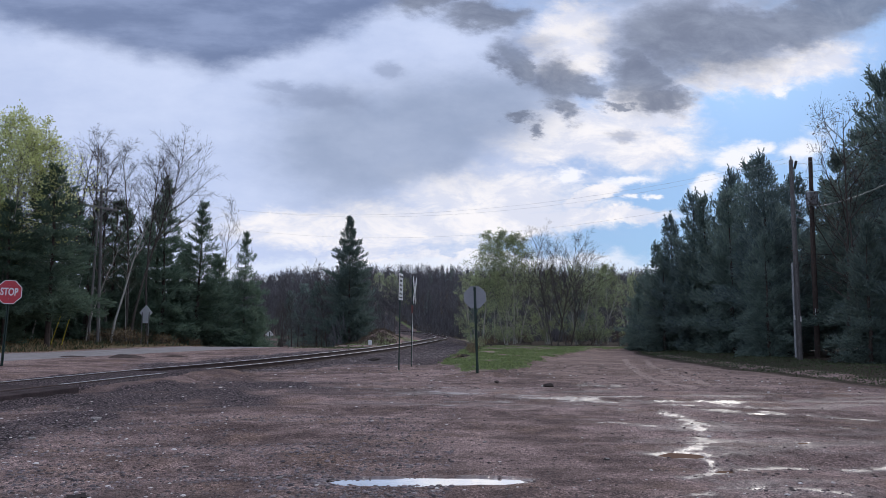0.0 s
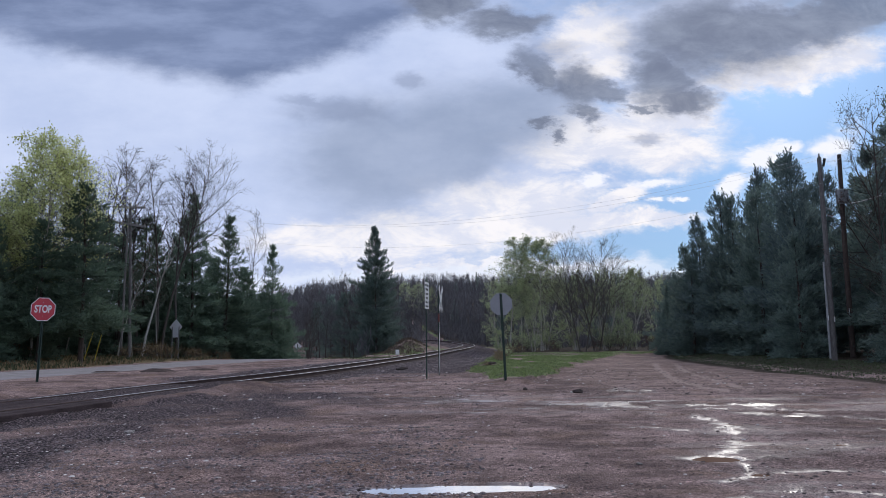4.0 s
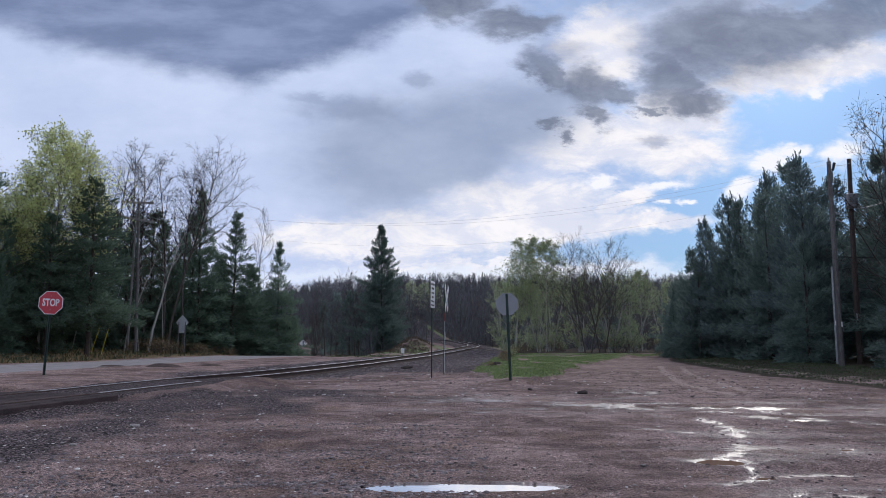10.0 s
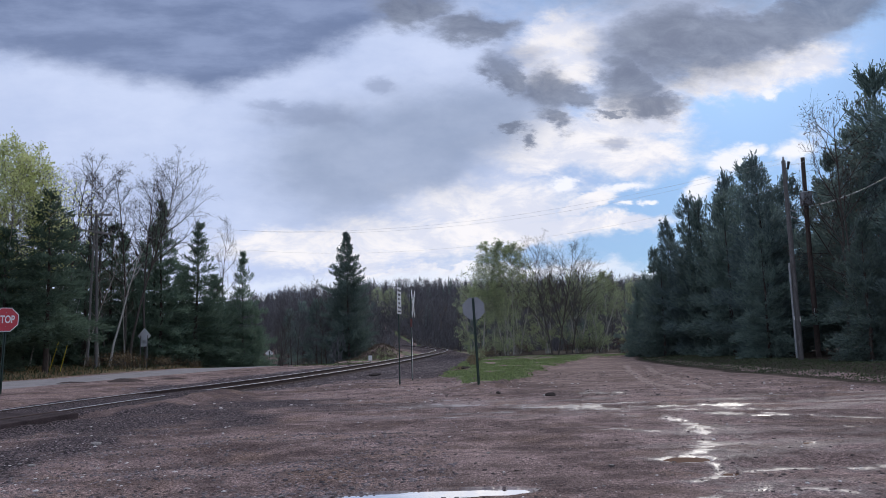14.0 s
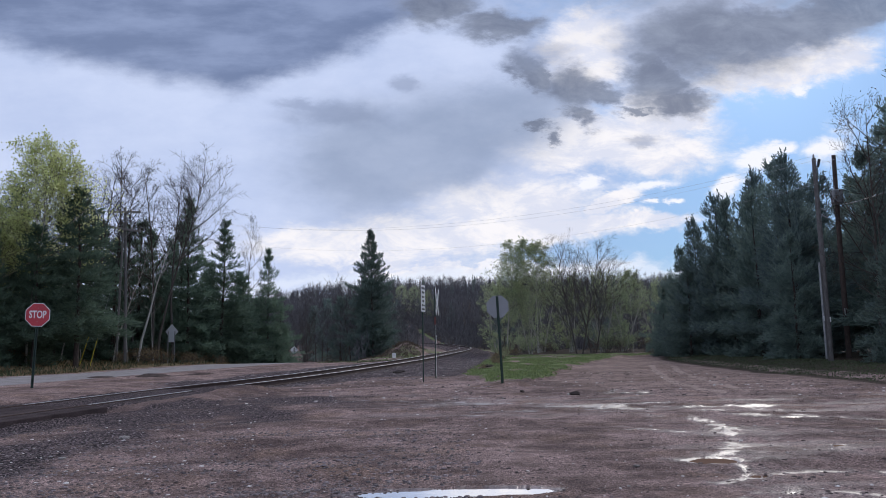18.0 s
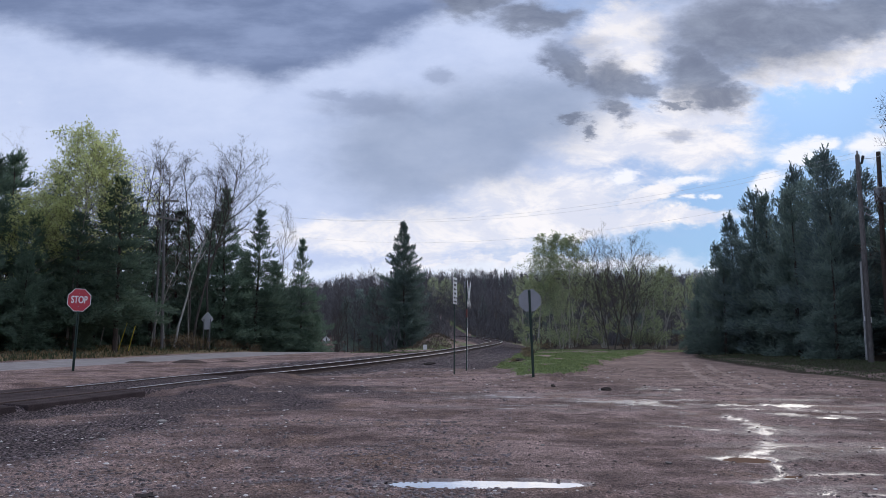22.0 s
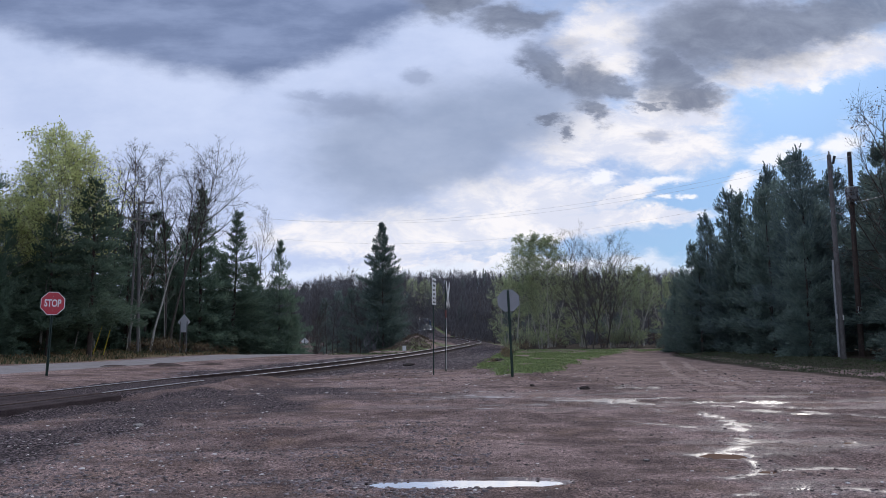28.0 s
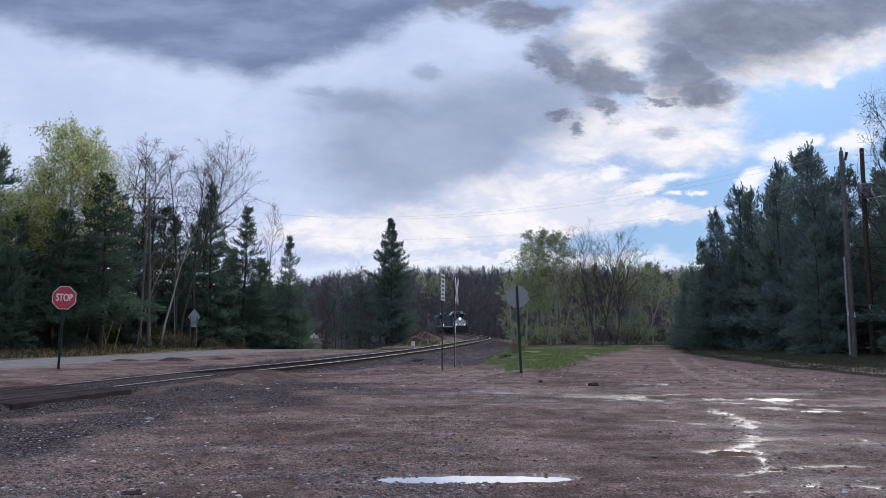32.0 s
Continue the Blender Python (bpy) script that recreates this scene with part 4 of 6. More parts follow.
def conifer(seed, h, radius, low, droop=0.15, shape=0.8, gap=0.5, tuft=0.34, per=7, dense=0.3, layered=0.0, shoots=1.0, boughs=10):
    """Trunk and needle crown. low: height of the lowest boughs; layered: how strongly boughs gather in tiers."""
    rnd = random.Random(seed)
    trunk, crown = Shape(), Shape()
    lean = Vector((rnd.uniform(-0.02, 0.02), rnd.uniform(-0.02, 0.02), 1))
    axis = [lean * (h * k / 8) + Vector((rnd.uniform(-0.05, 0.05), rnd.uniform(-0.05, 0.05), 0)) for k in range(9)]
    axis[0] = Vector((0, 0, -0.3))
    r0 = 0.011 * h + 0.04
    trunk.loft(axis, [r0 * (1 - 0.93 * k / 8) for k in range(9)], 8)
    z = low
    while z < h - 0.15:
        f = (z - low) / (h - low)
        reach = radius * ((1 - f) ** shape) * rnd.uniform(0.72, 1.08) + 0.12
        if f < 0.12:
            reach *= 0.65 + 3 * f
        count = max(5, int(boughs * (1 - 0.4 * f)))
        turn = rnd.uniform(0, 6.28)
        for k in range(count):
            if rnd.random() < 0.2:
                continue
            t = turn + 6.283 * k / count + rnd.uniform(-0.35, 0.35)
            size = reach * rnd.uniform(0.45, 1.2)
            zz = z + rnd.uniform(-0.5, 0.5) * gap * (1 - layered)
            up = 0.55 * f - droop + rnd.uniform(-0.12, 0.12)
            d = Vector((math.cos(t), math.sin(t), up)).normalized()
            p = lean * zz
            end = p + d * size
            crown.tube(p, end, 0.02 + 0.012 * size, 0.006, 3, False)
            n = max(2, int(size / dense))
            for i in range(n):
                g = (i + 0.6) / n
                if g < 0.22 and size > 1:
                    continue
                q = p + d * (size * g) + Vector((0, 0, -0.25 * droop * size * g * g))
                across = d.cross(Vector((0, 0, 1))).normalized()
                for _ in range(per):
                    w = rnd.uniform(-1, 1) * 0.34 * size * (1.1 - g) + rnd.uniform(-0.1, 0.1)
                    o = q + across * w + d * rnd.uniform(-0.2, 0.2) + Vector((0, 0, rnd.uniform(-0.5, 0.4) * gap * (1 - 0.8 * layered)))
                    way_out = spin(d + across * (w * 0.8) + Vector((0, 0, 0.3 + 0.6 * f)), rnd, 0.45)
                    needle(crown, o, way_out, tuft * rnd.uniform(0.5, 1.3), tuft * 0.2, rnd)
            if f > 0.3 and shoots:
                for i in range(9):
                    needle(crown, end + Vector((0, 0, 0.07 * i * shoots)), spin(Vector((0, 0, 1)) + d * 0.3, rnd, 0.5), tuft * 0.9, tuft * 0.22, rnd)
        z += gap * rnd.uniform(0.75, 1.25) * (1 + layered)
    for _ in range(14):
        blade(crown, lean * (h - rnd.uniform(0, 0.7)), spin(Vector((0, 0, 1)), rnd, 0.35), tuft * 1.1, tuft * 0.25, rnd)
    return trunk, crown


def broadleaf(seed, h, spread, leaves=0, leaf=0.16, clear=0.35, stems=1, twigs=5, lean=0.0, levels=4, dome=None, thin=1.0, slim=0.85, up=-0.2):
    """Trunk with limbs, and a crown of twigs and leaves."""
    rnd = random.Random(seed)
    trunk, crown = Shape(), Shape()
    tips = []

    def grow(p, d, length, r, level):
        pts, q, dd = [p], p, d
        n = 5 if level == 0 else 3
        for _ in range(n):
            dd = (spin(dd, rnd, 0.07 + 0.04 * level) + Vector((0, 0, 0.06 * level))).normalized()
            q = q + dd * (length / n)
            pts.append(q)
        end = r * (0.07 if level == 0 else 0.25)
        target = trunk if level < 2 else crown
        target.loft(pts, [r + (end - r) * i / n for i in range(n + 1)], (7, 5, 3, 3, 3)[level])
        if level >= levels - 1:
            tips.extend((pts[i], dd) for i in range(1, len(pts)))
            return
        count = (int(9 + h * 0.35), twigs + 1, twigs, twigs)[level]
        for k in range(count):
            f = clear + (1 - clear) * (k + rnd.random()) / count if level == 0 else 0.25 + 0.75 * (k + rnd.random()) / count
            i = min(int(f * n), n - 1)
            base = pts[i] + (pts[i + 1] - pts[i]) * (f * n - i)
            t = 2.4 * k + rnd.uniform(-0.5, 0.5)
            ref = dd.cross(Vector((1, 0, 0.1))).normalized()
            around = Matrix.Rotation(t, 3, dd) @ ref
            open_ = (0.75, 0.8, 0.85, 0.9)[level] * (1.15 - 0.45 * f)
            way_out = (dd * (1 - open_ * 0.5) + around * open_).normalized()
            if level == 0:
                size = spread * (1.15 - 0.55 * f) * rnd.uniform(0.7, 1.1)
            else:
                size = length * rnd.uniform(0.32, 0.55)
            grow(base, way_out, size, r * (1 - 0.7 * f) * (0.42 if level == 0 else 0.5) + (0.004 if leaves else 0.008), level + 1)

    for k in range(stems):
        t = 6.28 * k / max(1, stems) + seed
        off = Vector((math.cos(t), math.sin(t), 0)) * (0.18 if stems > 1 else 0)
        d = Vector((math.cos(t) * (0.12 if stems > 1 else 0) + lean, math.sin(t) * (0.12 if stems > 1 else 0), 1)).normalized()
        grow(off + Vector((0, 0, -0.3)), d, h * rnd.uniform(0.88, 1.0), (0.01 * h + 0.03) * thin, 0)
    foliage = Shape()
    if leaves and dome:
        low_z, high_z, wide = dome
        per = 26
        made = 0
        while made < leaves // per:
            a, f = rnd.uniform(0, 6.28), rnd.random()
            reach = wide * (1 - (2 * f - 1) ** 2) ** 0.5 * rnd.random() ** 0.42
            reach *= 0.75 + 0.6 * (0.5 + noise.noise(Vector((math.cos(a) * 1.6, math.sin(a) * 1.6, f * 3.5 + seed))))
            o = Vector((reach * math.cos(a), reach * math.sin(a), low_z + (high_z - low_z) * f))
            if noise.noise(o * 0.7 + Vector((seed, 0, 0))) < rnd.uniform(-0.35, 0.1):
                continue
            made += 1
            out = (o - Vector((0, 0, low_z + 0.2 * (high_z - low_z)))).normalized()
            crown.tube(o - out * rnd.uniform(0.5, 1.0), o + out * 0.25, 0.016, 0.004, 3, False)
            tall = rnd.uniform(0.5, 1.3)
            for _ in range(per):
                g = rnd.gauss(0, 0.27) * tall
                q = o + out * g + Vector((rnd.gauss(0, 0.14), rnd.gauss(0, 0.14), rnd.gauss(0, 0.13)))
                blade(foliage, q, spin(Vector((0, 0, -0.2)), rnd, 1.0), leaf * rnd.uniform(0.6, 1.3), leaf * 0.8, rnd)
    elif leaves and tips:
        for _ in range(leaves):
            p, d = rnd.choice(tips)
            o = p + Vector((rnd.gauss(0, 0.22), rnd.gauss(0, 0.22), rnd.gauss(0, 0.2)))
            blade(foliage, o, spin(Vector((0, 0, up)), rnd, 1.0 if up < 0 else 0.4), leaf * rnd.uniform(0.7, 1.3), leaf * slim, rnd)
    return trunk, crown, foliage


def fan_tree(seed, h, clear, reach, limbs=13, lean=(0.0, 0.0), stems=1, buds=0, bud=0.05, clump=1):
    """A tree with fine limbs, bare or in young leaf: straight trunk, rising limbs, and fans of fine twigs in a rounded crown."""
    rnd = random.Random(seed)
    trunk, crown, foliage = Shape(), Shape(), Shape()

    def grow(p, d, length, r, level):
        pts, q, dd = [p], p, d
        n = 6 if level == 0 else 3
        for _ in range(n):
            dd = (spin(dd, rnd, 0.035 + 0.03 * level) + Vector((0, 0, 0.03 * min(level, 2)))).normalized()
            q = q + dd * (length / n)
            pts.append(q)
        end = r * (0.12 if level == 0 else 0.35)
        (trunk if level < 2 else crown).loft(pts, [r + (end - r) * i / n for i in range(n + 1)], (8, 5, 3, 3)[level])
        count = (limbs, 5, 5, 5)[level]
        for k in range(count):
            f = clear + (0.98 - clear) * (k + rnd.random()) / count if level == 0 else 0.22 + 0.78 * (k + rnd.random()) / count
            i = min(int(f * n), n - 1)
            base = pts[i].lerp(pts[i + 1], f * n - i)
            ref = dd.cross(Vector((1, 0.2, 0.1))).normalized()
            around = Matrix.Rotation(2.4 * k + rnd.uniform(-0.6, 0.6), 3, dd) @ ref
            angle = rnd.uniform(0.5, 0.85) if level == 0 else rnd.uniform(0.45, 1.05)
            out = (dd * math.cos(angle) + around * math.sin(angle)).normalized()
            if level == 0:
                g = (f - clear) / (1 - clear)
                grow(base, out, reach * (1.25 - 0.75 * g) * rnd.uniform(0.8, 1.15), r * (1 - 0.8 * f) * 0.5 + 0.012, 1)
            elif level < 3:
                grow(base, out, length * rnd.uniform(0.38, 0.6), max(0.006, r * 0.45), level + 1)
            else:
                twig(crown, base, out, length * rnd.uniform(0.5, 0.9), 0.016, rnd)
                if buds and rnd.random() < buds:
                    for _ in range(clump):
                        o = base + out * (length * rnd.uniform(0.2, 0.9)) + Vector((rnd.gauss(0, 0.1), rnd.gauss(0, 0.1), rnd.gauss(0, 0.09))) * (clump > 1)
                        blade(foliage, o, spin(out, rnd, 0.9), bud * rnd.uniform(0.7, 1.4), bud * 0.75, rnd)

    for k in range(stems):
        t = 6.28 * k / stems + seed
        off = Vector((math.cos(t), math.sin(t), 0)) * (0.2 if stems > 1 else 0)
        grow(off + Vector((0, 0, -0.3)), Vector((lean[0] + off.x * 0.9, lean[1] + off.y * 0.9, 1)).normalized(), h * (1 - 0.06 * k), 0.0062 * h + 0.012, 0)
    return trunk, crown, foliage


def tree(kind, bark, shapes, mats, label, category="tree", group="roadside trees"):
    """A model tree, kept at its first place; plant() sets the first and copies the rest."""
    ob = thing(kind, Matrix.Identity(4), label, category, group)
    part("trunk", shapes[0], bark, ob, smooth=True)
    for name, shape, mat in zip(("crown", "foliage"), shapes[1:], mats):
        if shape.f:
            part(name, shape, mat, ob)
    return ob


def plant(ob, spots, label=""):
    rnd = random.Random(len(spots) * 7 + 1)
    first = True
    for x, y, size in spots:
        if isinstance(size, tuple):
            wide, tall = size
        else:
            wide = tall = size
        m = Matrix.LocRotScale((x, y, height(x, y) - 0.05), Euler((0, 0, rnd.uniform(0, 6.28))), (wide, wide, tall))
        if first:
            ob.matrix_basis = m
            first = False
        else:
            made = copy_thing(ob, Matrix.Identity(4))
            made.matrix_basis = m


pine_a = tree("pine_tree", PINE_BARK, conifer(1, 13.5, 4.0, 1.2, 0.08, 0.75, 0.6, 0.36, 34), (NEEDLES,), "tall dark pine with dense drooping boughs", group="pines beside the dirt road")
pine_b = tree("pine_tree", PINE_BARK, conifer(2, 12.0, 3.8, 0.5, -0.05, 0.75, 0.58, 0.36, 34), (NEEDLES_BLUE,), "dark blue-green pine with upswept tips", group="pines beside the dirt road")
pine_c = tree("pine_tree", PINE_BARK, conifer(3, 10.0, 3.6, 0.3, 0.12, 0.85, 0.58, 0.36, 30), (NEEDLES,), "shorter dark pine at the edge of the stand", group="pines beside the dirt road")
spruce = tree("spruce_tree", PINE_BARK, conifer(4, 11.0, 3.4, 0.3, 0.12, 1.0, 0.42, 0.3, 24, layered=0.2, shoots=0, boughs=13), (NEEDLES_GREEN,), "dark narrow spruce beside the paved road", group="spruces beside the paved road")
spruce_b = tree("spruce_tree", PINE_BARK, conifer(5, 9.0, 3.8, 0.3, 0.1, 1.02, 0.44, 0.3, 24, layered=0.2, shoots=0, boughs=13), (NEEDLES_GREEN,), "dark bushy spruce beside the paved road", group="spruces beside the paved road")
front_pine = tree("pine_tree", PINE_BARK, conifer(41, 10.8, 3.2, 2.3, 0.2, 0.72, 0.5, 0.34, 30, 0.28, 0.2, 0, 13), (NEEDLES_GREEN,), "dark green pine with soft drooping boughs over bare ground", group="pines beside the paved road")
pine_a_left = tree("pine_tree", PINE_BARK, conifer(21, 13.5, 4.5, 0.8, 0.14, 0.8, 0.7, 0.4, 30, 0.3, 0.3), (NEEDLES_GREEN,), "dark green pine with long drooping boughs", group="pines beside the paved road")
pine_b_left = tree("pine_tree", PINE_BARK, conifer(22, 12.0, 4.1, 0.5, 0.1, 0.8, 0.65, 0.4, 30, 0.3, 0.3), (NEEDLES_GREEN,), "blue-green pine behind the roadside brush", group="pines beside the paved road")
pine_c_left = tree("pine_tree", PINE_BARK, conifer(23, 10.0, 3.7, 0.3, 0.14, 0.68, 0.6, 0.38, 28), (NEEDLES_GREEN,), "low bushy pine at the wood's edge", group="pines beside the paved road")
lone = tree("white_pine", PINE_BARK, conifer(8, 20.2, 7.2, 1.5, -0.05, 0.86, 0.55, 0.5, 24, 0.45, 0.25, 0, 17), (NEEDLES,), "tall white pine in open tiers above the woods", group="woods beyond the crossing")
mid_pine = tree("pine_tree", PINE_BARK, conifer(9, 13.0, 4.2, 0.4, 0.1, 0.75, 0.75, 0.7, 12, 0.6), (NEEDLES,), "dark conifer in the woods beyond the crossing", group="woods beyond the crossing")
green = tree("maple_tree", PALE_BARK, fan_tree(31, 11.6, 0.44, 3.3, 26, (0.0, 0.0), 1, 0.85, 0.13, 5), (BARK, SPRING), "tall broadleaf tree in fresh yellow-green leaf", group="broadleaf trees")
aspen = tree("aspen_tree", PALE_BARK, fan_tree(12, 11.2, 0.3, 2.3, 17, (0.0, 0.0), 1, 0.8, 0.13, 5), (BARK, SPRING_DULL), "pale-stemmed aspen with young green leaves", group="broadleaf trees")
aspen_b = tree("aspen_tree", PALE_BARK, broadleaf(13, 8.5, 2.2, 3400, 0.16, 0.14, 3, 4, dome=(0.8, 9.2, 2.4)), (BARK, SPRING_DULL), "bushy young aspen in light green leaf", group="broadleaf trees")
bare = tree("bare_tree", BARK, broadleaf(14, 14.0, 3.4, 0, 0.2, 0.4, 1, 6, thin=0.8), (TWIGS,), "leafless grey tree with fine upward twigs", group="leafless trees")
bare_b = tree("bare_tree", BARK, broadleaf(15, 11.0, 3.6, 0, 0.2, 0.15, 4, 5, thin=0.9), (BARK,), "leafless many-stemmed tree with spreading limbs", group="leafless trees")
budding = tree("budding_tree", BARK, broadleaf(16, 13.0, 3.6, 3000, 0.045, 0.3, 1, 5), (TWIGS, BUDS), "nearly leafless tree with russet buds", group="leafless trees")

birch = tree("birch_tree", PALE_BARK, broadleaf(17, 9.0, 1.5, 500, 0.05, 0.5, 1, 3, thin=0.5), (BARK, BUDS), "slender pale birch with bare twigs", group="slender birches")
snag = tree("dead_tree", PALE_BARK, broadleaf(18, 10.5, 1.8, 0, 0.1, 0.6, 1, 4, 0.22, thin=0.7), (TWIGS,), "leaning pale bare trunk in the wood's edge", group="slender birches")
plant(birch, [(-21.4, 46.6, 0.9), (-20.8, 48.4, 0.8), (-18.7, 48.0, 0.9), (-18.0, 48.8, 0.75), (-21.6, 43.2, 0.9), (-23.2, 40.2, 0.8), (-24.6, 38.4, 0.85), (-17.2, 51.2, 0.8), (13.2, 71.5, 0.8), (19.0, 70.5, 0.7), (21.0, 71.0, 0.75), (12.2, 70.6, 0.75)])
plant(snag, [(-17.6, 49.2, 1.0)])
leaning = tree("leaning_tree", BARK, fan_tree(24, 13.6, 0.48, 3.3, 17, (0.13, 0.0)), (TWIGS,), "tall leafless tree leaning over the roadside brush", group="leafless trees")
leaning.matrix_basis = pose(-16.7, 50.2, height(-16.7, 50.2) - 0.05)
slim = tree("bare_tree", BARK, fan_tree(25, 14.0, 0.45, 2.5, 14), (TWIGS,), "slim leafless tree with fine rising twigs", group="leafless trees")
slim_b = tree("bare_tree", BARK, fan_tree(27, 13.4, 0.4, 2.3, 13, (0.02, 0.0)), (TWIGS,), "slim grey leafless tree among the roadside pines", group="leafless trees")
vase = tree("bare_tree", BARK, fan_tree(28, 9.7, 0.2, 3.3, 15, (0.0, 0.0), 2), (BARK,), "leafless tree with low spreading limbs at the wood's edge", group="leafless trees")
sparse = tree("budding_tree", BARK, fan_tree(29, 12.6, 0.35, 2.9, 12, (0.05, 0.0), 1, 0.35, 0.09), (TWIGS, BUDS), "leafless tree with opening buds above the pines", group="leafless trees")
plant(slim, [(-20.7, 50.2, 0.97), (-18.6, 51.4, 0.98), (-16.3, 52.5, 1.0)])
plant(slim_b, [(-19.6, 50.0, 1.05), (-22.2, 51.0, 0.98), (-12.9, 60.5, (0.6, 0.93)), (-17.4, 51.2, 1.02)])
plant(vase, [(15.3, 64.0, 1.0), (17.2, 66.5, 0.9)])
plant(sparse, [(20.9, 31.2, 0.9)])
plant(pine_a, [(25.0, 34.0, 1.08), (25.4, 38.0, 0.84), (24.0, 29.0, 1.1), (27.0, 33.0, 1.15), (23.0, 43.5, (0.9, 0.89)), (30.0, 42.0, 1.05), (24.0, 23.5, 1.05)])
plant(pine_a_left, [(-25.4, 43.0, (0.8, 0.84)), (-24.4, 38.6, 0.76), (-21.5, 57.0, 0.78), (-24.5, 58.0, 0.85), (-18.5, 58.5, 0.7), (-27.5, 60.0, 0.9), (-26.0, 42.0, 0.8), (-30.0, 50.0, 0.9), (-24.5, 36.0, 0.72), (-28.5, 46.0, 0.85), (-23.6, 44.8, 0.78), (-19.8, 55.2, 0.76), (-17.4, 57.2, 0.8), (-22.9, 56.0, 0.78)])
plant(pine_b, [(21.2, 51.5, (0.72, 0.8)), (21.0, 47.6, (0.78, 0.87)), (20.8, 37.5, (0.86, 0.89)), (24.0, 48.5, (0.95, 1.02)), (23.4, 31.2, 0.78), (26.5, 45.0, 0.95), (28.5, 51.0, 0.95), (22.0, 26.5, 0.95), (32.0, 50.0, 1.0)])
plant(front_pine, [(-18.2, 41.6, (0.95, 0.92)), (-19.9, 40.4, (0.85, 0.7))])
plant(pine_b_left, [(-21.8, 39.0, 0.6), (-23.5, 45.5, 0.7), (-20.8, 41.5, 0.55), (-27.5, 33.0, 0.8), (-23.5, 53.0, 0.8), (-26.0, 50.0, 0.85), (-25.0, 31.0, 0.75), (-19.4, 50.0, 0.66)])
plant(pine_c, [(21.4, 59.5, 0.58), (21.0, 54.5, (0.72, 0.8)), (19.8, 50.0, 0.66), (22.8, 61.5, 0.6), (20.3, 56.5, 0.42), (20.4, 41.0, (0.85, 0.93)), (22.2, 51.5, 0.7), (23.0, 55.5, 0.6), (25.5, 58.5, 0.6), (28.5, 57.5, 0.9), (19.0, 34.6, 0.6), (21.3, 46.3, (0.8, 1.0)), (18.8, 26.8, 0.55)])
plant(pine_c_left, [(-22.0, 47.2, 0.6), (-22.5, 35.0, 0.62), (-17.6, 54.0, 0.62), (-21.5, 38.0, 0.5), (-21.8, 43.0, 0.5), (-23.5, 32.5, 0.6), (-27.0, 37.0, 0.8), (-22.6, 48.5, 0.7), (-15.0, 56.0, 0.4)])
plant(spruce, [(-14.4, 58.0, (1.0, 1.03)), (-16.2, 55.5, (1.0, 1.12)), (-20.5, 60.0, 1.0), (-14.6, 66.0, (1.0, 0.8)), (-15.6, 59.5, (1.0, 0.75))])
plant(spruce_b, [(-11.4, 61.5, (0.75, 1.08)), (-13.2, 60.0, (0.9, 0.8)), (-17.0, 63.0, 0.9), (-16.5, 70.0, 0.8), (-10.6, 62.5, (0.6, 0.6))])
plant(lone, [(-4.3, 97.5, (0.74, 0.93))])
plant(mid_pine, [(-9.5, 108.0, 0.8), (-3.0, 106.0, 0.7), (-12.5, 118.0, 0.8), (-7.0, 126.0, 0.9), (-16.0, 128.0, 0.7), (-3.5, 142.0, 0.8), (-11.0, 145.0, 0.8), (-8.0, 165.0, 0.8), (-14.0, 180.0, 0.9), (18.0, 140.0, 0.7), (24.0, 150.0, 0.8), (31.0, 118.0, 0.7), (-32.0, 150.0, 0.8), (-5.0, 100.0, 0.5), (16.5, 122.0, 0.6), (27.0, 102.0, 0.6), (-2.0, 172.0, 0.8)])
grey = tree("bare_tree", BARK, broadleaf(19, 11.0, 3.0, 1200, 0.8, 0.25, 1, 5, levels=3, thin=0.8, slim=0.07, up=0.6), (FAR_TWIGS, FAR_TWIGS), "grey leafless tree in the woods beyond the crossing", group="woods beyond the crossing")
plant(grey, [(-11.5, 101.0, 0.8), (-14.5, 106.0, 0.85), (-17.5, 112.0, 0.85), (-20.5, 118.0, 0.85), (-24.0, 125.0, 0.9), (-8.0, 99.0, 0.75), (-5.0, 103.0, 0.9), (-2.0, 104.0, 0.85), (0.5, 112.0, 0.8), (2.0, 124.0, 0.8), (-1.0, 120.0, 0.9), (-10.0, 112.0, 1.1), (-13.0, 124.0, 1.1), (-18.0, 135.0, 1.0), (-28.0, 140.0, 1.0), (14.0, 104.0, 0.8), (18.0, 110.0, 0.9), (22.0, 104.0, 0.9), (26.0, 112.0, 0.9), (13.0, 92.0, 0.7), (17.5, 94.0, 0.8), (21.5, 92.0, 0.8), (25.5, 95.0, 0.8), (29.0, 90.0, 0.8), (12.5, 116.0, 0.9), (-22.0, 108.0, 0.7), (-26.0, 116.0, 0.8)])
plant(green, [(-20.6, 41.0, (0.86, 0.97)), (-22.7, 40.2, (0.8, 0.66))])
plant(aspen, [(10.1, 73.0, 1.0), (13.3, 73.5, 0.97), (11.8, 76.0, 0.66), (24.5, 78.0, 0.75)])
plant(aspen_b, [(19.5, 72.0, 0.92), (22.2, 74.0, 0.9), (17.2, 75.0, 0.9), (9.6, 77.0, 0.85), (12.0, 70.0, 0.62), (25.0, 72.0, 0.8), (15.0, 80.0, 1.0), (2.7, 232.0, 1.2), (6.5, 226.0, 1.1), (-1.5, 238.0, 1.2)])
plant(bare, [(-24.2, 52.0, 0.9), (-10.5, 120.0, 0.95), (-16.5, 122.0, 0.9), (-3.5, 108.0, 0.8), (-12.5, 104.0, 0.7), (-7.2, 98.5, 0.8)])
plant(bare_b, [(-24.0, 47.0, 0.7), (-13.0, 96.0, 0.6), (-9.0, 112.0, 1.0)])
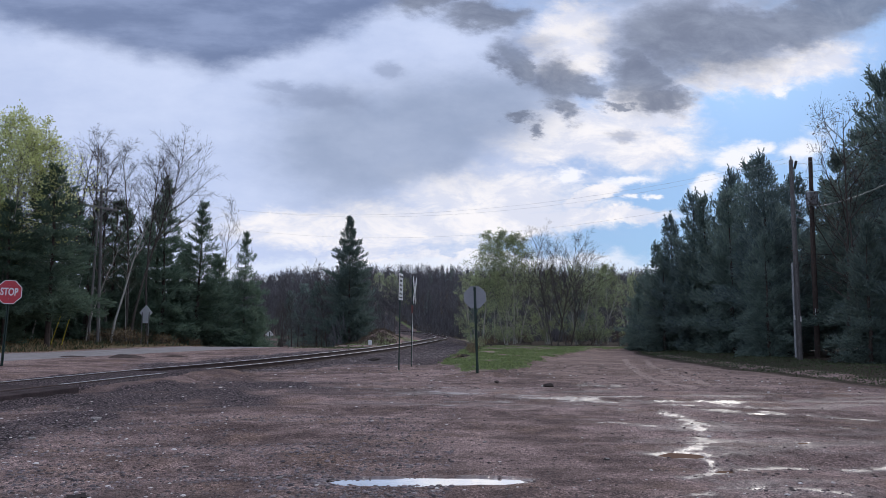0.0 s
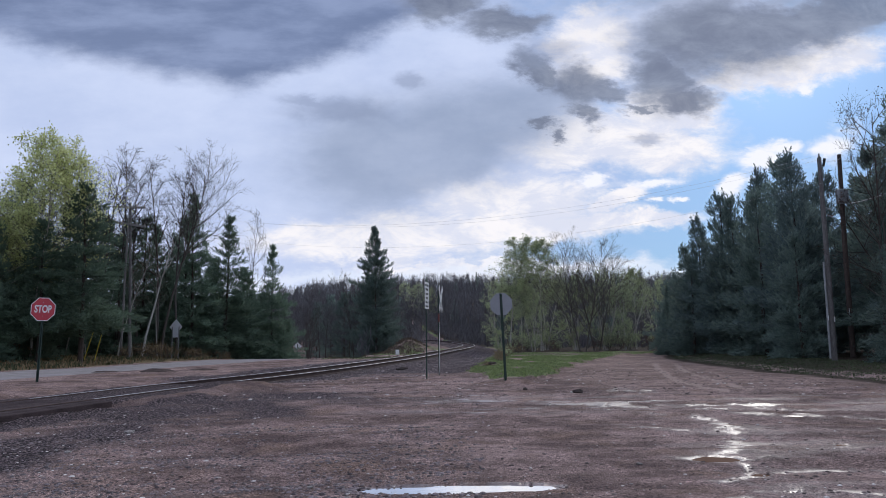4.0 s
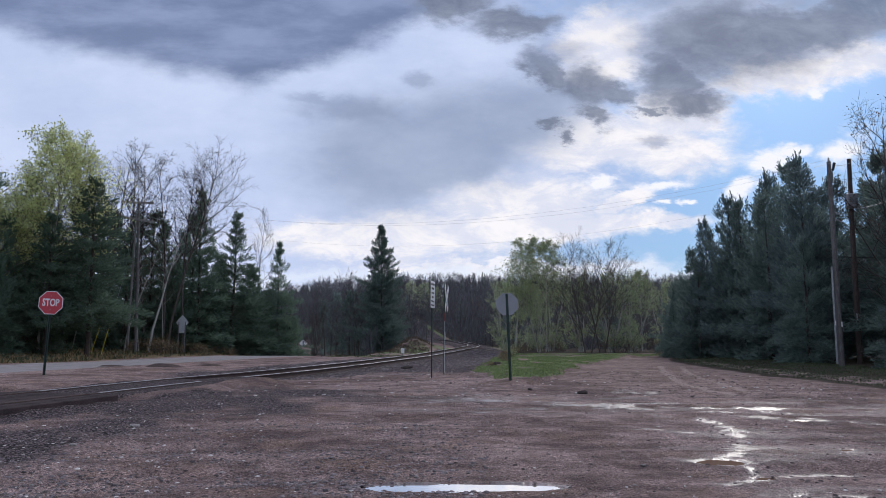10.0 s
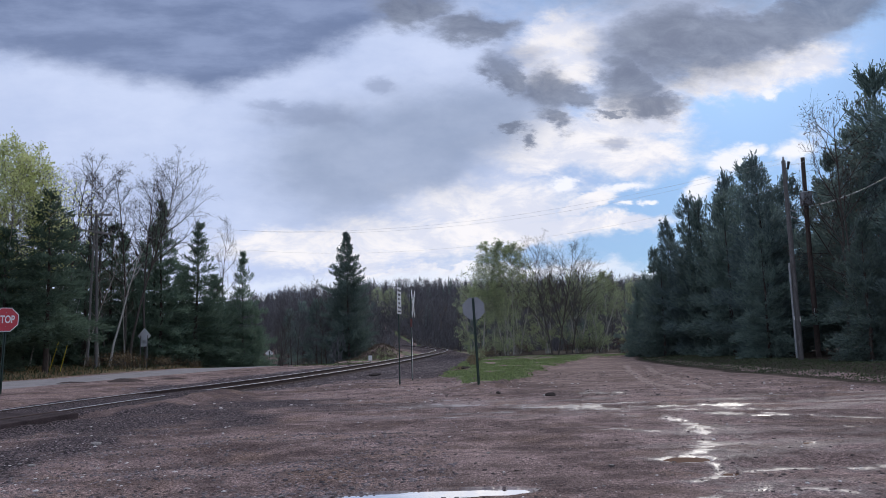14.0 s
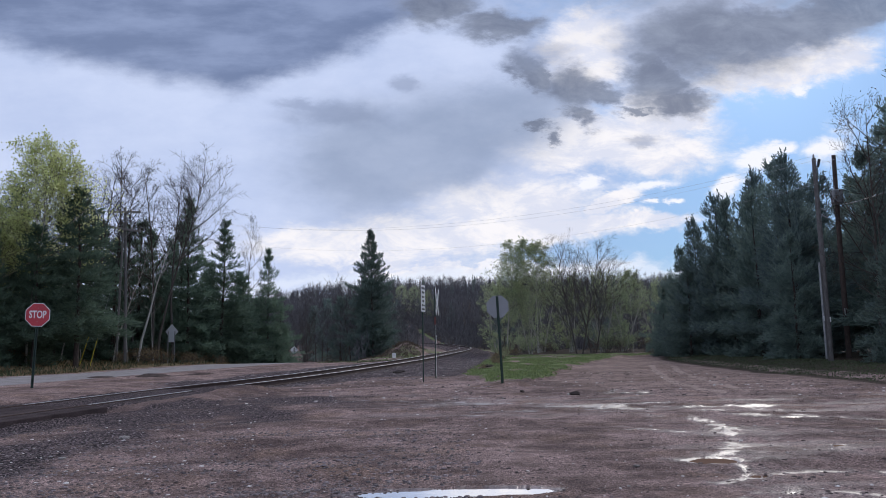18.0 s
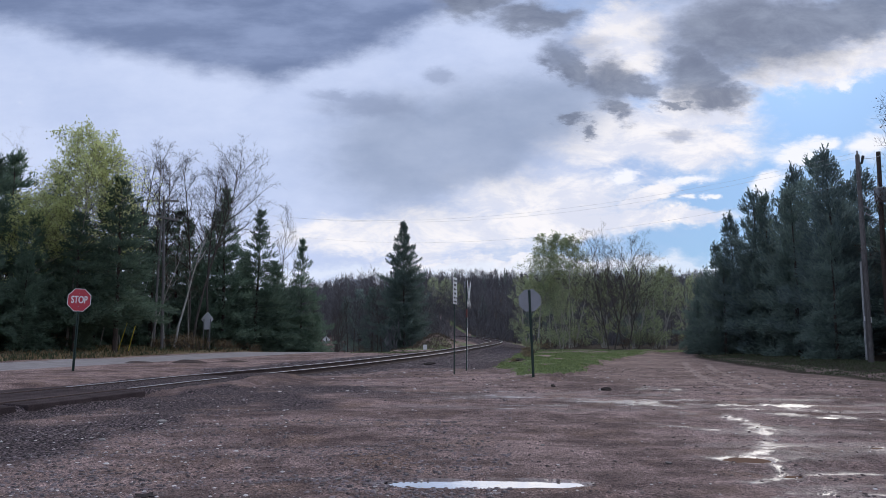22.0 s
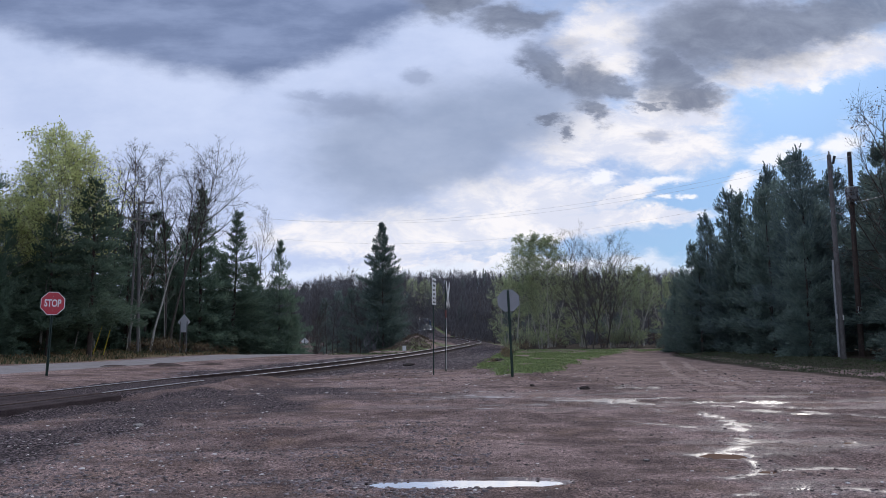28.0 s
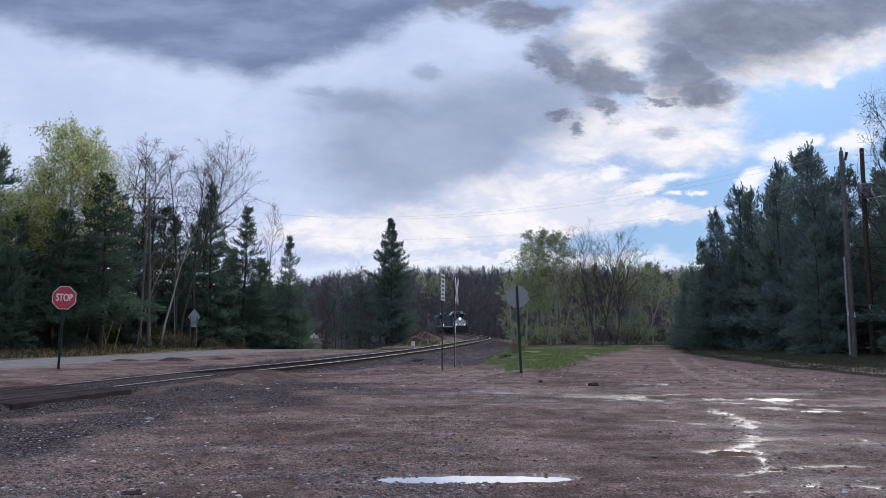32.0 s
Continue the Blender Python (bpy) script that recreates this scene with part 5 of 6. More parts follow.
plant(budding, [(-26.5, 46.0, 0.95), (19.6, 28.4, 0.62)])


def far_woods():
    """The leafless wooded hill, some thousands of simple trees joined."""
    rnd = random.Random(5)
    s = Shape()
    for n in range(4600):
        y = rnd.uniform(140, 350)
        x = rnd.uniform(-0.75, 0.75) * y
        if abs(x - float(track_x(y))) < 9:
            continue
        z = height(x, y)
        h = rnd.uniform(8, 13)
        base = Vector((x, y, z - 0.3))
        s.tube(base, base + Vector((rnd.uniform(-0.4, 0.4), 0, h * 0.9)), 0.13, 0.03, 3, False)
        for k in range(64):
            f = rnd.uniform(0.1, 1.0)
            d = Vector((rnd.gauss(0, 0.5), rnd.gauss(0, 0.5), rnd.uniform(0.6, 1.2))).normalized()
            twig(s, base + Vector((rnd.gauss(0, 0.5), rnd.gauss(0, 0.5), h * f * 0.8)), d, h * rnd.uniform(0.08, 0.18), 0.15, rnd)
    for n in range(620):
        y = rnd.uniform(92, 150)
        x = float(track_x(y)) + rnd.choice((1, 1, -1)) * rnd.uniform(6.5, 45)
        if abs(x - float(road_x(y))) < 5:
            continue
        base = Vector((x, y, height(x, y) - 0.2))
        h = rnd.uniform(3, 7.5)
        s.tube(base, base + Vector((0, 0, h * 0.8)), 0.07, 0.02, 3, False)
        for k in range(30):
            f = rnd.uniform(0.0, 0.95)
            twig(s, base + Vector((rnd.gauss(0, 0.6), rnd.gauss(0, 0.6), h * f * 0.75)), Vector((rnd.gauss(0, 0.5), rnd.gauss(0, 0.5), 1)).normalized(), h * rnd.uniform(0.15, 0.3), 0.12, rnd)
    for n in range(520):
        y = rnd.uniform(150, 240)
        x = float(track_x(y)) + rnd.choice((1, 1, -1)) * rnd.uniform(4.5, 16)
        base = Vector((x, y, height(x, y) - 0.2))
        h = rnd.uniform(1.5, 5)
        for k in range(22):
            twig(s, base + Vector((rnd.gauss(0, 0.7), rnd.gauss(0, 0.7), h * rnd.uniform(0, 0.75))), Vector((rnd.gauss(0, 0.5), rnd.gauss(0, 0.5), 1)).normalized(), h * rnd.uniform(0.2, 0.4), 0.16, rnd)
    for n in range(1700):
        y = rnd.uniform(300, 352)
        x = rnd.uniform(-0.7, 0.7) * y
        base = Vector((x, y, height(x, y) - 0.3))
        h = rnd.uniform(8, 12)
        for k in range(40):
            f = rnd.uniform(0.0, 0.9)
            twig(s, base + Vector((rnd.gauss(0, 1.0), 0, h * f * 0.8)), Vector((rnd.gauss(0, 0.4), 0, 1)).normalized(), h * 0.17, 0.16, rnd)
    solo("far_woods", s, FAR_TWIGS, "leafless brown woods covering a low hill", "woods", kind="stuff")
    s = Shape()
    for n in range(90):
        y = rnd.uniform(150, 345)
        x = rnd.uniform(-0.7, 0.7) * y
        if abs(x - float(track_x(y))) < 10:
            continue
        z = height(x, y)
        h = rnd.uniform(7, 11)
        for k in range(160):
            f = rnd.random()
            t = rnd.uniform(0, 6.28)
            r = 2.2 * (1 - f)
            blade(s, Vector((x, y, z + 1 + (h - 1) * f)), Vector((math.cos(t), math.sin(t), 0.1 + f)).normalized(), r * rnd.uniform(0.5, 1.2) + 0.3, 0.35, rnd)
    solo("far_conifers", s, NEEDLES, "dark conifers scattered over the wooded hill", "woods", kind="stuff")


far_woods()


# ---- signs ----
def octagon(r):
    return [(r * math.cos(math.pi / 8 + k * math.pi / 4), r * math.sin(math.pi / 8 + k * math.pi / 4)) for k in range(8)]


def channel_post(h, w=0.075, deep=-0.3):
    """A rolled U-channel post with flanges; the front faces -y."""
    out = [(-w / 2, 0), (-w / 2, 0.006), (-w / 4, 0.006), (-w / 4 + 0.008, 0.036), (w / 4 - 0.008, 0.036), (w / 4, 0.006), (w / 2, 0.006), (w / 2, 0), (w / 4 - 0.004, 0), (w / 4 - 0.012, 0.028), (-w / 4 + 0.012, 0.028), (-w / 4 + 0.004, 0)]
    s = Shape()
    k = len(out)
    s.v = [(x, y, z) for z in (deep, h) for x, y in out]
    s.f = [tuple(range(k)), tuple(range(2 * k - 1, k - 1, -1))] + [((i + 1) % k, i, k + i, k + (i + 1) % k) for i in range(k)]
    s.slot = [0] * len(s.f)
    return s


def words(text, size, material, parent, m, name="lettering", label="", squeeze=1.0):
    cu = bpy.data.curves.new(name, "FONT")
    cu.body, cu.size, cu.align_x, cu.align_y, cu.extrude, cu.offset = text, size, "CENTER", "CENTER", 0.0015, 0.007
    ob = bpy.data.objects.new(name, cu)
    me = bpy.data.meshes.new_from_object(ob)
    bpy.data.objects.remove(ob)
    me.materials.clear()
    me.materials.append(material)
    me.transform(Matrix.Diagonal((squeeze, 1, 1, 1)))
    return part(name, me, None, parent, label, at=m)


def stop_sign(m, centre, label, lean=0.0, width=0.76):
    ob = thing("stop_sign", m @ pose(0, 0, 0, 0, lean, 0), label, "road sign", "stop signs")
    r = width / 2 / math.cos(math.pi / 8)
    head = Matrix.Translation((0, 0, centre))
    plate = part("plate", Shape().prism(octagon(r), 0.003, head @ pose(0, -0.006, 0)), SIGN_BACK, ob, "bare grey back of the sign")
    part("border", Shape().prism(octagon(r * 0.995), 0.001, head @ pose(0, -0.0075, 0)), SIGN_WHITE, plate, "white rim")
    part("face", Shape().prism(octagon(r * 0.94), 0.001, head @ pose(0, -0.009, 0)), SIGN_RED, plate, "red octagonal face")
    words("STOP", 0.44 * width, SIGN_WHITE, plate, head @ pose(0, -0.0105, 0, 90), "lettering", "white capital letters", 0.66)
    part("post", channel_post(centre + r * 0.86), POST_GREEN, ob, "dark green channel post")
    for z in (centre - 0.2, centre + 0.2):
        part("bolt", Shape().tube((0, -0.016, z), (0, -0.008, z), 0.011, 0.011, 6), POST_GREY, ob)
    return ob


def facing(x, y, turn):
    return pose(x, y, height(x, y), 0, 0, turn)


stop_sign(facing(-10.89, 22.14, 4), 2.27 - 0.14, "red stop sign on a dark green post by the crossing", 1.5, 0.69)
stop_sign(facing(2.84, 21.6, 176), 2.24, "grey back of a stop sign on a leaning post", 2.2, 0.65)


def plank_outline(w, h):
    return [(-w / 2, -h / 2), (w / 2, -h / 2), (w / 2, h / 2), (-w / 2, h / 2)]


def notice_sign():
    ob = thing("notice_sign", facing(0.6, 24.4, 75), "tall white notice sign with dark writing, green post", "road sign")
    head = Matrix.Translation((0, 0, 2.76))
    plate = part("plate", Shape().prism(plank_outline(0.6, 0.9), 0.003, head @ pose(0, -0.006, 0)), SIGN_BACK, ob)
    part("face", Shape().prism(plank_outline(0.59, 0.89), 0.001, head @ pose(0, -0.0085, 0)), SIGN_WHITE, plate, "white reflective face")
    for z, t, bars in ((0.34, 0.07, ((-0.12, 0.2), (0.13, 0.22))), (0.2, 0.07, ((0, 0.34),)), (0.05, 0.06, ((-0.1, 0.16), (0.1, 0.14))), (-0.09, 0.07, ((0, 0.22),)), (-0.23, 0.06, ((-0.08, 0.22), (0.14, 0.12))), (-0.36, 0.05, ((0, 0.4),))):
        for x, w in bars:
            part("writing_bar", Shape().prism(plank_outline(w, t), 0.001, head @ pose(x, -0.010, z)), SIGN_BLACK, plate)
    part("post", channel_post(3.15), POST_GREEN, ob, "dark green channel post")


def crossbuck():
    ob = thing("crossbuck", facing(1.13, 27.28, 80), "white railway crossbuck on a striped wooden post", "railway sign")
    for tilt, y in ((45, -0.085), (-45, -0.07)):
        m = Matrix.Translation((0, y, 2.85)) @ pose(0, 0, 0, 0, tilt, 0)
        board = part("board", Shape().prism(plank_outline(0.23, 1.22), 0.012, m), SIGN_WHITE, ob, "white crossed board")
        for n in (-0.36, -0.24, 0.24, 0.36):
            part("writing_bar", Shape().prism(plank_outline(0.1, 0.08), 0.001, m @ pose(0, -0.002, n)), SIGN_BLACK, board)
    part("post", channel_post(3.35, 0.08), POST_GREEN, ob, "dark channel post")
    part("reflective_strip", Shape().box((0, -0.004, 1.2), (0.055, 0.004, 2.2)), SIGN_WHITE, ob, "white reflective strip")
    part("red_band", Shape().box((0, 0.015, 2.15), (0.09, 0.06, 0.3), bevel=0.004), RED_PAINT, ob, "faded red band")
    part("number_plate", Shape().box((0.0, -0.012, 1.45), (0.16, 0.004, 0.3)), SIGN_WHITE, ob, "small white plate")


notice_sign()
crossbuck()


def diamond(r):
    return [(0, -r), (r, 0), (0, r), (-r, 0)]


def warning_sign_back():
    ob = thing("warning_sign", facing(-16.3, 52.0, 160), "grey back of a diamond warning sign with a plate below", "road sign")
    plate = part("plate", Shape().prism(diamond(0.54), 0.003, pose(0, -0.01, 2.41 - height(-16.3, 52))), SIGN_PALE, ob, "bare diamond plate")
    part("face", Shape().prism(diamond(0.53), 0.001, pose(0, -0.0125, 2.41 - height(-16.3, 52))), YELLOW, plate, "yellow face turned away")
    part("lower_plate", Shape().prism(plank_outline(0.56, 0.4), 0.003, pose(0, -0.01, 1.65)), SIGN_PALE, ob)
    for x in (-0.27, 0.27):
        part("post", channel_post(2.2).box((0, 0.02, 1), (0.05, 0.03, 2.2)), POST_GREY, ob, at=pose(x, 0, 0))


def far_warning_sign():
    ob = thing("warning_sign", pose(-15.05, 100, height(-15.05, 100), 0, 0, 5), "small pale diamond warning sign with a dark mark", "road sign")
    top = 0.75 - height(-15.05, 100)
    part("plate", Shape().prism(diamond(0.54), 0.004, pose(0, -0.01, top)), SIGN_WHITE, ob)
    part("dark_mark", Shape().prism(plank_outline(0.13, 0.62), 0.002, pose(0, -0.014, top)), SIGN_BLACK, ob)
    part("post", channel_post(top + 0.4), POST_GREEN, ob)


warning_sign_back()
far_warning_sign()
marker = thing("marker_post", pose(-0.95, 60.0, height(-0.95, 60)), "short white marker box beside the track", "marker")
part("box", Shape().box((0, 0, 0.36), (0.3, 0.2, 0.4), bevel=0.02), SIGN_WHITE, marker)
part("post", Shape().box((0, 0, 0.0), (0.09, 0.09, 0.4)), POLE_WOOD, marker)


# ---- poles and wires ----
def left_pole():
    x, y = -17.9, 47.0
    ob = thing("utility_pole", pose(x, y, height(x, y)), "grey wooden utility pole with two crossarms", "utility pole", "utility poles")
    part("pole", Shape().loft([(0.35, 0, -0.4), (0.2, 0, 5), (0.0, 0, 9.95)], [0.1, 0.09, 0.075], 10), POLE_WOOD, ob, smooth=True)
    part("second_pole", Shape().loft([(-0.35, 0.4, -0.4), (-0.25, 0.3, 5), (-0.12, 0.15, 9.0)], [0.075, 0.07, 0.06], 10), POLE_PALE, ob, smooth=True)
    for z, tilt, dx in ((9.62, 1, 0.0), (8.52, 9, 0.05)):
        arm = part("crossarm", Shape().box((0, 0, 0), (2.1, 0.11, 0.13), bevel=0.01), POLE_PALE, ob, at=pose(dx, -0.15, z, 0, tilt, 0))
        for u in (-0.95, -0.45, 0.45, 0.95):
            part("insulator", Shape().tube((u, 0, 0.06), (u, 0, 0.2), 0.05, 0.035, 8), GLASS_INS, arm)
        for u in (-0.5, 0.5):
            part("brace", Shape().tube((u, 0, 0), (0, 0.05, -0.7), 0.02, 0.02, 5), STEEL_GREY, arm)


def right_pole():
    x, y = 18.0, 30.3
    ob = thing("utility_pole", pose(x, y, height(x, y)), "pale weathered utility pole at the edge of the pines", "utility pole", "utility poles")
    part("pole", Shape().loft([(0, 0, -0.4), (0, 0, 4.5), (-0.02, 0, 8.8)], [0.12, 0.105, 0.085], 12), POLE_WOOD, ob, smooth=True)
    part("conduit", Shape().tube((-0.21, -0.05, 0.1), (-0.2, -0.05, 4.2), 0.045, 0.045, 8), POST_GREY, ob, "grey conduit up the pole")
    part("tag", Shape().box((0.02, -0.162, 1.75), (0.05, 0.01, 0.22)), SIGN_WHITE, ob)
    part("tag", Shape().box((-0.21, -0.1, 1.8), (0.04, 0.01, 0.2)), SIGN_WHITE, ob)
    part("insulator", Shape().tube((-0.02, 0, 8.78), (-0.02, 0, 8.98), 0.05, 0.03, 8), GLASS_INS, ob)
    part("cutout", Shape().tube((0.14, 0, 8.4), (0.2, -0.05, 8.75), 0.05, 0.06, 8).tube((0.03, 0, 8.4), (0.16, 0, 8.5), 0.02, 0.02, 5), LOCO_BLACK, ob)
    for z in (6.6, 6.3):
        part("bracket", Shape().tube((0.05, 0, z), (0.32, -0.08, z - 0.15), 0.03, 0.03, 6), CABLE, ob)


def transformer_pole():
    x, y = 21.1, 34.0
    ob = thing("utility_pole", pose(x, y, height(x, y)), "dark brown utility pole carrying a grey transformer box", "utility pole", "utility poles")
    part("pole", Shape().loft([(0, 0, -0.4), (0.02, 0, 5.2), (0.1, 0, 9.9)], [0.13, 0.115, 0.095], 12), DARK_WOOD, ob, smooth=True)
    can = part("transformer", Shape().box((-0.1, -0.3, 7.75), (0.5, 0.36, 0.7), bevel=0.05), STEEL_GREY, ob, "grey transformer box")
    part("bushing", Shape().tube((-0.2, -0.3, 8.1), (-0.2, -0.3, 8.3), 0.04, 0.03, 8), GLASS_INS, can)
    part("hanger", Shape().box((0.0, -0.12, 7.8), (0.1, 0.12, 0.4)), LOCO_BLACK, can)
    part("tag", Shape().box((-0.13, -0.19, 2.2), (0.03, 0.01, 0.3)), SIGN_WHITE, ob)
    part("step_bolt", Shape().tube((0, -0.1, 2.9), (0.75, -0.12, 2.88), 0.012, 0.012, 5), STEEL_GREY, ob)


left_pole()
right_pole()
transformer_pole()


def wire(a, b, sag, radius, material, label, n=24):
    a, b = Vector(a), Vector(b)
    pts = [a.lerp(b, k / n) - Vector((0, 0, 4 * sag * (k / n) * (1 - k / n))) for k in range(n + 1)]
    solo("overhead_wire", Shape().loft(pts, [radius] * (n + 1), 5), material, label, "wire", group="overhead wires")


z0 = height(-17.9, 47)
for dx, dz, top in ((-0.9, 9.85, 9.15), (0.45, 9.85, 8.95), (0.95, 8.65, 7.9)):
    wire((-17.9 + dx, 46.85, z0 + dz), (18.0, 30.2, top), 2.2, 0.0034, WIRE, "thin dark wire strung across the clearing")
wire((21.1, 33.6, 7.6), (17.9, 20.0, 7.6), 0.45, 0.022, CABLE, "thick silver service cable from the transformer")
wire((18.0, 30.3, 8.95), (21.2, 33.9, 9.95), 0.1, 0.009, WIRE, "short dark jumper wire between poles")

for bx, by, tx, ty, tz, mat, tone in ((-18.8, 43.4, -18.32, 43.4, 1.98, YELLOW, "yellow"), (-18.04, 43.0, -17.65, 43.0, 1.9, YELLOW, "yellow"), (-20.3, 46.0, -19.84, 46.0, 2.06, POST_GREY, "grey")):
    base = Vector((bx, by, height(bx, by) - 0.1))
    top = Vector((tx, ty, tz))
    ob = thing("guy_guard", Matrix.Translation(base), f"slanting {tone} sleeve on a pole's guy wire", "guy wire", "guy wire guards")
    part("sleeve", Shape().tube((0, 0, 0), top - base, 0.024, 0.024, 8), mat, ob)
    part("guy_wire", Shape().tube(top - base, (top - base) * 2.6, 0.006, 0.006, 4), WIRE, ob)

# ---- loose stones ----
def stone_mesh(seed, size=1.0):
    rnd = random.Random(seed)
    bm = bmesh.new()
    bmesh.ops.create_icosphere(bm, subdivisions=1, radius=0.5)
    for v in bm.verts:
        v.co *= rnd.uniform(0.72, 1.15)
        v.co.z *= 0.6
    me = bpy.data.meshes.new("stone")
    bm.to_mesh(me)
    bm.free()
    me.materials.append(STONE)
    return me


STONES = [stone_mesh(k) for k in range(5)]


def stone(x, y, size, turn=0.0):
    ob = new("stone", STONES[int(abs(x * 13 + y * 7)) % 5])
    ob.matrix_basis = Matrix.LocRotScale((x, y, height(x, y) + size * 0.12), Euler((0.1, 0.05, turn)), (size * 1.2, size, size * 0.85))
    tagged(ob, "loose pale stone lying on the damp dirt", "stone", "stones on the lot")


for row in [(2.32, 7.44, 0.068), (-3.98, 8.89, 0.081), (-4.19, 9.08, 0.051), (-3.93, 10.64, 0.134), (-3.35, 6.73, 0.047), (-3.33, 6.81, 0.033), (-4.24, 7.82, 0.049), (-3.63, 9.66, 0.061), (-4.56, 8.71, 0.037), (3.77, 16.92, 0.142), (2.21, 16.75, 0.059), (-0.85, 6.50, 0.064), (-0.12, 11.14, 0.055), (-0.86, 10.64, 0.037), (1.92, 6.40, 0.036), (1.20, 8.40, 0.053), (0.43, 5.91, 0.033), (-0.63, 5.99, 0.029), (0.14, 7.64, 0.027), (0.50, 9.44, 0.026), (-3.44, 10.64, 0.037), (-2.62, 7.16, 0.025), (-2.23, 9.04, 0.032), (-3.39, 6.38, 0.027), (2.38, 21.28, 0.104), (1.86, 21.85, 0.076), (1.68, 22.75, 0.080), (-3.52, 23.40, 0.065), (9.98, 22.76, 0.095), (10.75, 37.15, 0.130)]:
    stone(row[0], row[1], row[2], row[0] * 3)


def chunk(x, y, size, turn, label="dark weathered timber scrap lying on the gravel"):
    rnd = random.Random(int(x * 100 + y))
    sh = Shape()
    for k in range(3):
        f = rnd.uniform(0.45, 1.0)
        turned = Euler((rnd.uniform(-0.3, 0.3), rnd.uniform(-0.2, 0.2), rnd.uniform(-0.5, 0.5))).to_matrix()
        at = (rnd.uniform(-0.3, 0.3) * size[0], rnd.uniform(-0.4, 0.4) * size[1], rnd.uniform(-0.2, 0.15) * size[2])
        a = turned @ Vector((-size[0] * 0.5 * f, 0, 0)) + Vector(at)
        b = turned @ Vector((size[0] * 0.5 * f, 0, 0)) + Vector(at)
        r = 0.5 * min(size[1], size[2]) * rnd.uniform(0.7, 1.1)
        sh.tube(a, b, r * rnd.uniform(0.5, 1.0), r, 5)
    solo("timber_scrap", sh, TIE_WOOD, label, "timber scrap", pose(x, y, height(x, y) + size[2] * 0.35, 0, 0, turn), "timber scraps")


for row in ((3.86, 16.77, (0.22, 0.12, 0.1), 20), (3.6, 32.5, (0.42, 0.22, 0.16), 10), (-0.35, 32.4, (0.5, 0.12, 0.12), 40), (-3.4, 32.2, (0.9, 0.12, 0.1), 60), (-2.9, 33.4, (0.6, 0.1, 0.1), 15), (-2.25, 5.89, (0.2, 0.03, 0.03), 5), (2.9, 18.3, (0.1, 0.06, 0.08), 0), (3.9, 33.6, (0.3, 0.2, 0.15), 70)):
    chunk(*row)


def dirt_heap(x, y, long, wide, tall, seed):
    """A low ragged heap of scraped-up soil."""
    sh = Shape()
    rings, n = 7, 22
    for k in range(rings):
        f = k / (rings - 1)
        for i in range(n):
            t = 2 * math.pi * i / n
            q = Vector((math.cos(t) * 2.0, math.sin(t) * 2.0, seed + f * 2.5))
            reach = (1 - f) * (1 + 0.35 * noise.noise(q))
            px, py = x + long * reach * math.cos(t), y + wide * reach * math.sin(t)
            z = height(px, py) - 0.02 if k == 0 else height(x, y) + tall * (math.sin(f * 1.57) + 0.3 * noise.noise(q * 3.1))
            sh.v.append((px, py, z))
    for k in range(rings - 1):
        for i in range(n):
            j = (i + 1) % n
            sh.f.append((k * n + i, k * n + j, (k + 1) * n + j, (k + 1) * n + i))
            sh.slot.append(0)
    solo("dirt_heap", sh, DARK_SOIL, "low heap of dark scraped soil beside the track", "dirt heap", group="dirt heaps", smooth=True)


dirt_heap(-10.2, 30.2, 0.75, 0.5, 0.12, 3)
dirt_heap(-11.9, 29.4, 0.6, 0.4, 0.05, 8)
dirt_heap(-8.6, 31.6, 0.9, 0.35, 0.06, 5)


def scatter(name, count, material, label, spot, sizes, seed, category="gravel"):
    """Countless small stones, joined."""
    rnd = random.Random(seed)
    s = Shape()
    done = 0
    xs, ys = [], []
    while done < count:
        x, y, keep = spot(rnd)
        if not keep:
            continue
        xs.append(x)
        ys.append(y)
        done += 1
    zs = land(np.array(xs), np.array(ys))
    for x, y, z in zip(xs, ys, zs):
        r = rnd.choice(sizes) * rnd.uniform(0.6, 1.3)
        k = len(s.v)
        t = rnd.uniform(0, 6.28)
        ring = [(x + r * rnd.uniform(0.7, 1.2) * math.cos(t + a), y + r * rnd.uniform(0.7, 1.2) * math.sin(t + a), z + r * rnd.uniform(-0.1, 0.25)) for a in (0, 1.3, 2.5, 3.8, 5.1)]
        top = z + r * rnd.uniform(0.35, 0.6)
        crown = [(x + 0.55 * (a - x), y + 0.55 * (b - y), top - r * rnd.uniform(0, 0.12)) for a, b, _ in ring]
        s.v += ring + crown
        s.f += [(k + i, k + (i + 1) % 5, k + 5 + (i + 1) % 5, k + 5 + i) for i in range(5)] + [tuple(range(k + 5, k + 10))]
        s.slot += [0] * 6
    solo(name, s, material, label, category, kind="stuff")


def lot_spot(rnd):
    y = 2.6 * math.exp(rnd.random() * 2.2)
    x = rnd.uniform(-0.72, 0.72) * y
    thick = 1.0 if x < -0.2 * y else (0.3 if x < 1.5 else 0.2)
    return x, y, rnd.random() < thick and x > float(track_x(y)) + 2.0


def bank_spot(rnd):
    y = rnd.uniform(8, 75)
    if y < 22.5:
        return 0, 0, False
    d = rnd.choice((rnd.uniform(-2.4, -0.9), rnd.uniform(0.9, 5.0), rnd.uniform(-0.65, 0.65)))
    if y < 26 and d > 2.6:
        return 0, 0, False
    return float(track_x(y)) + d, y, True


def far_lot_spot(rnd):
    y = rnd.uniform(16, 30)
    x = rnd.uniform(-5, 12)
    return x, y, x > float(track_x(y)) + 2


scatter("gravel", 17000, PEBBLE, "small loose gravel strewn over the dirt lot", lot_spot, (0.005, 0.006, 0.008, 0.009, 0.011, 0.013, 0.017, 0.024), 3)


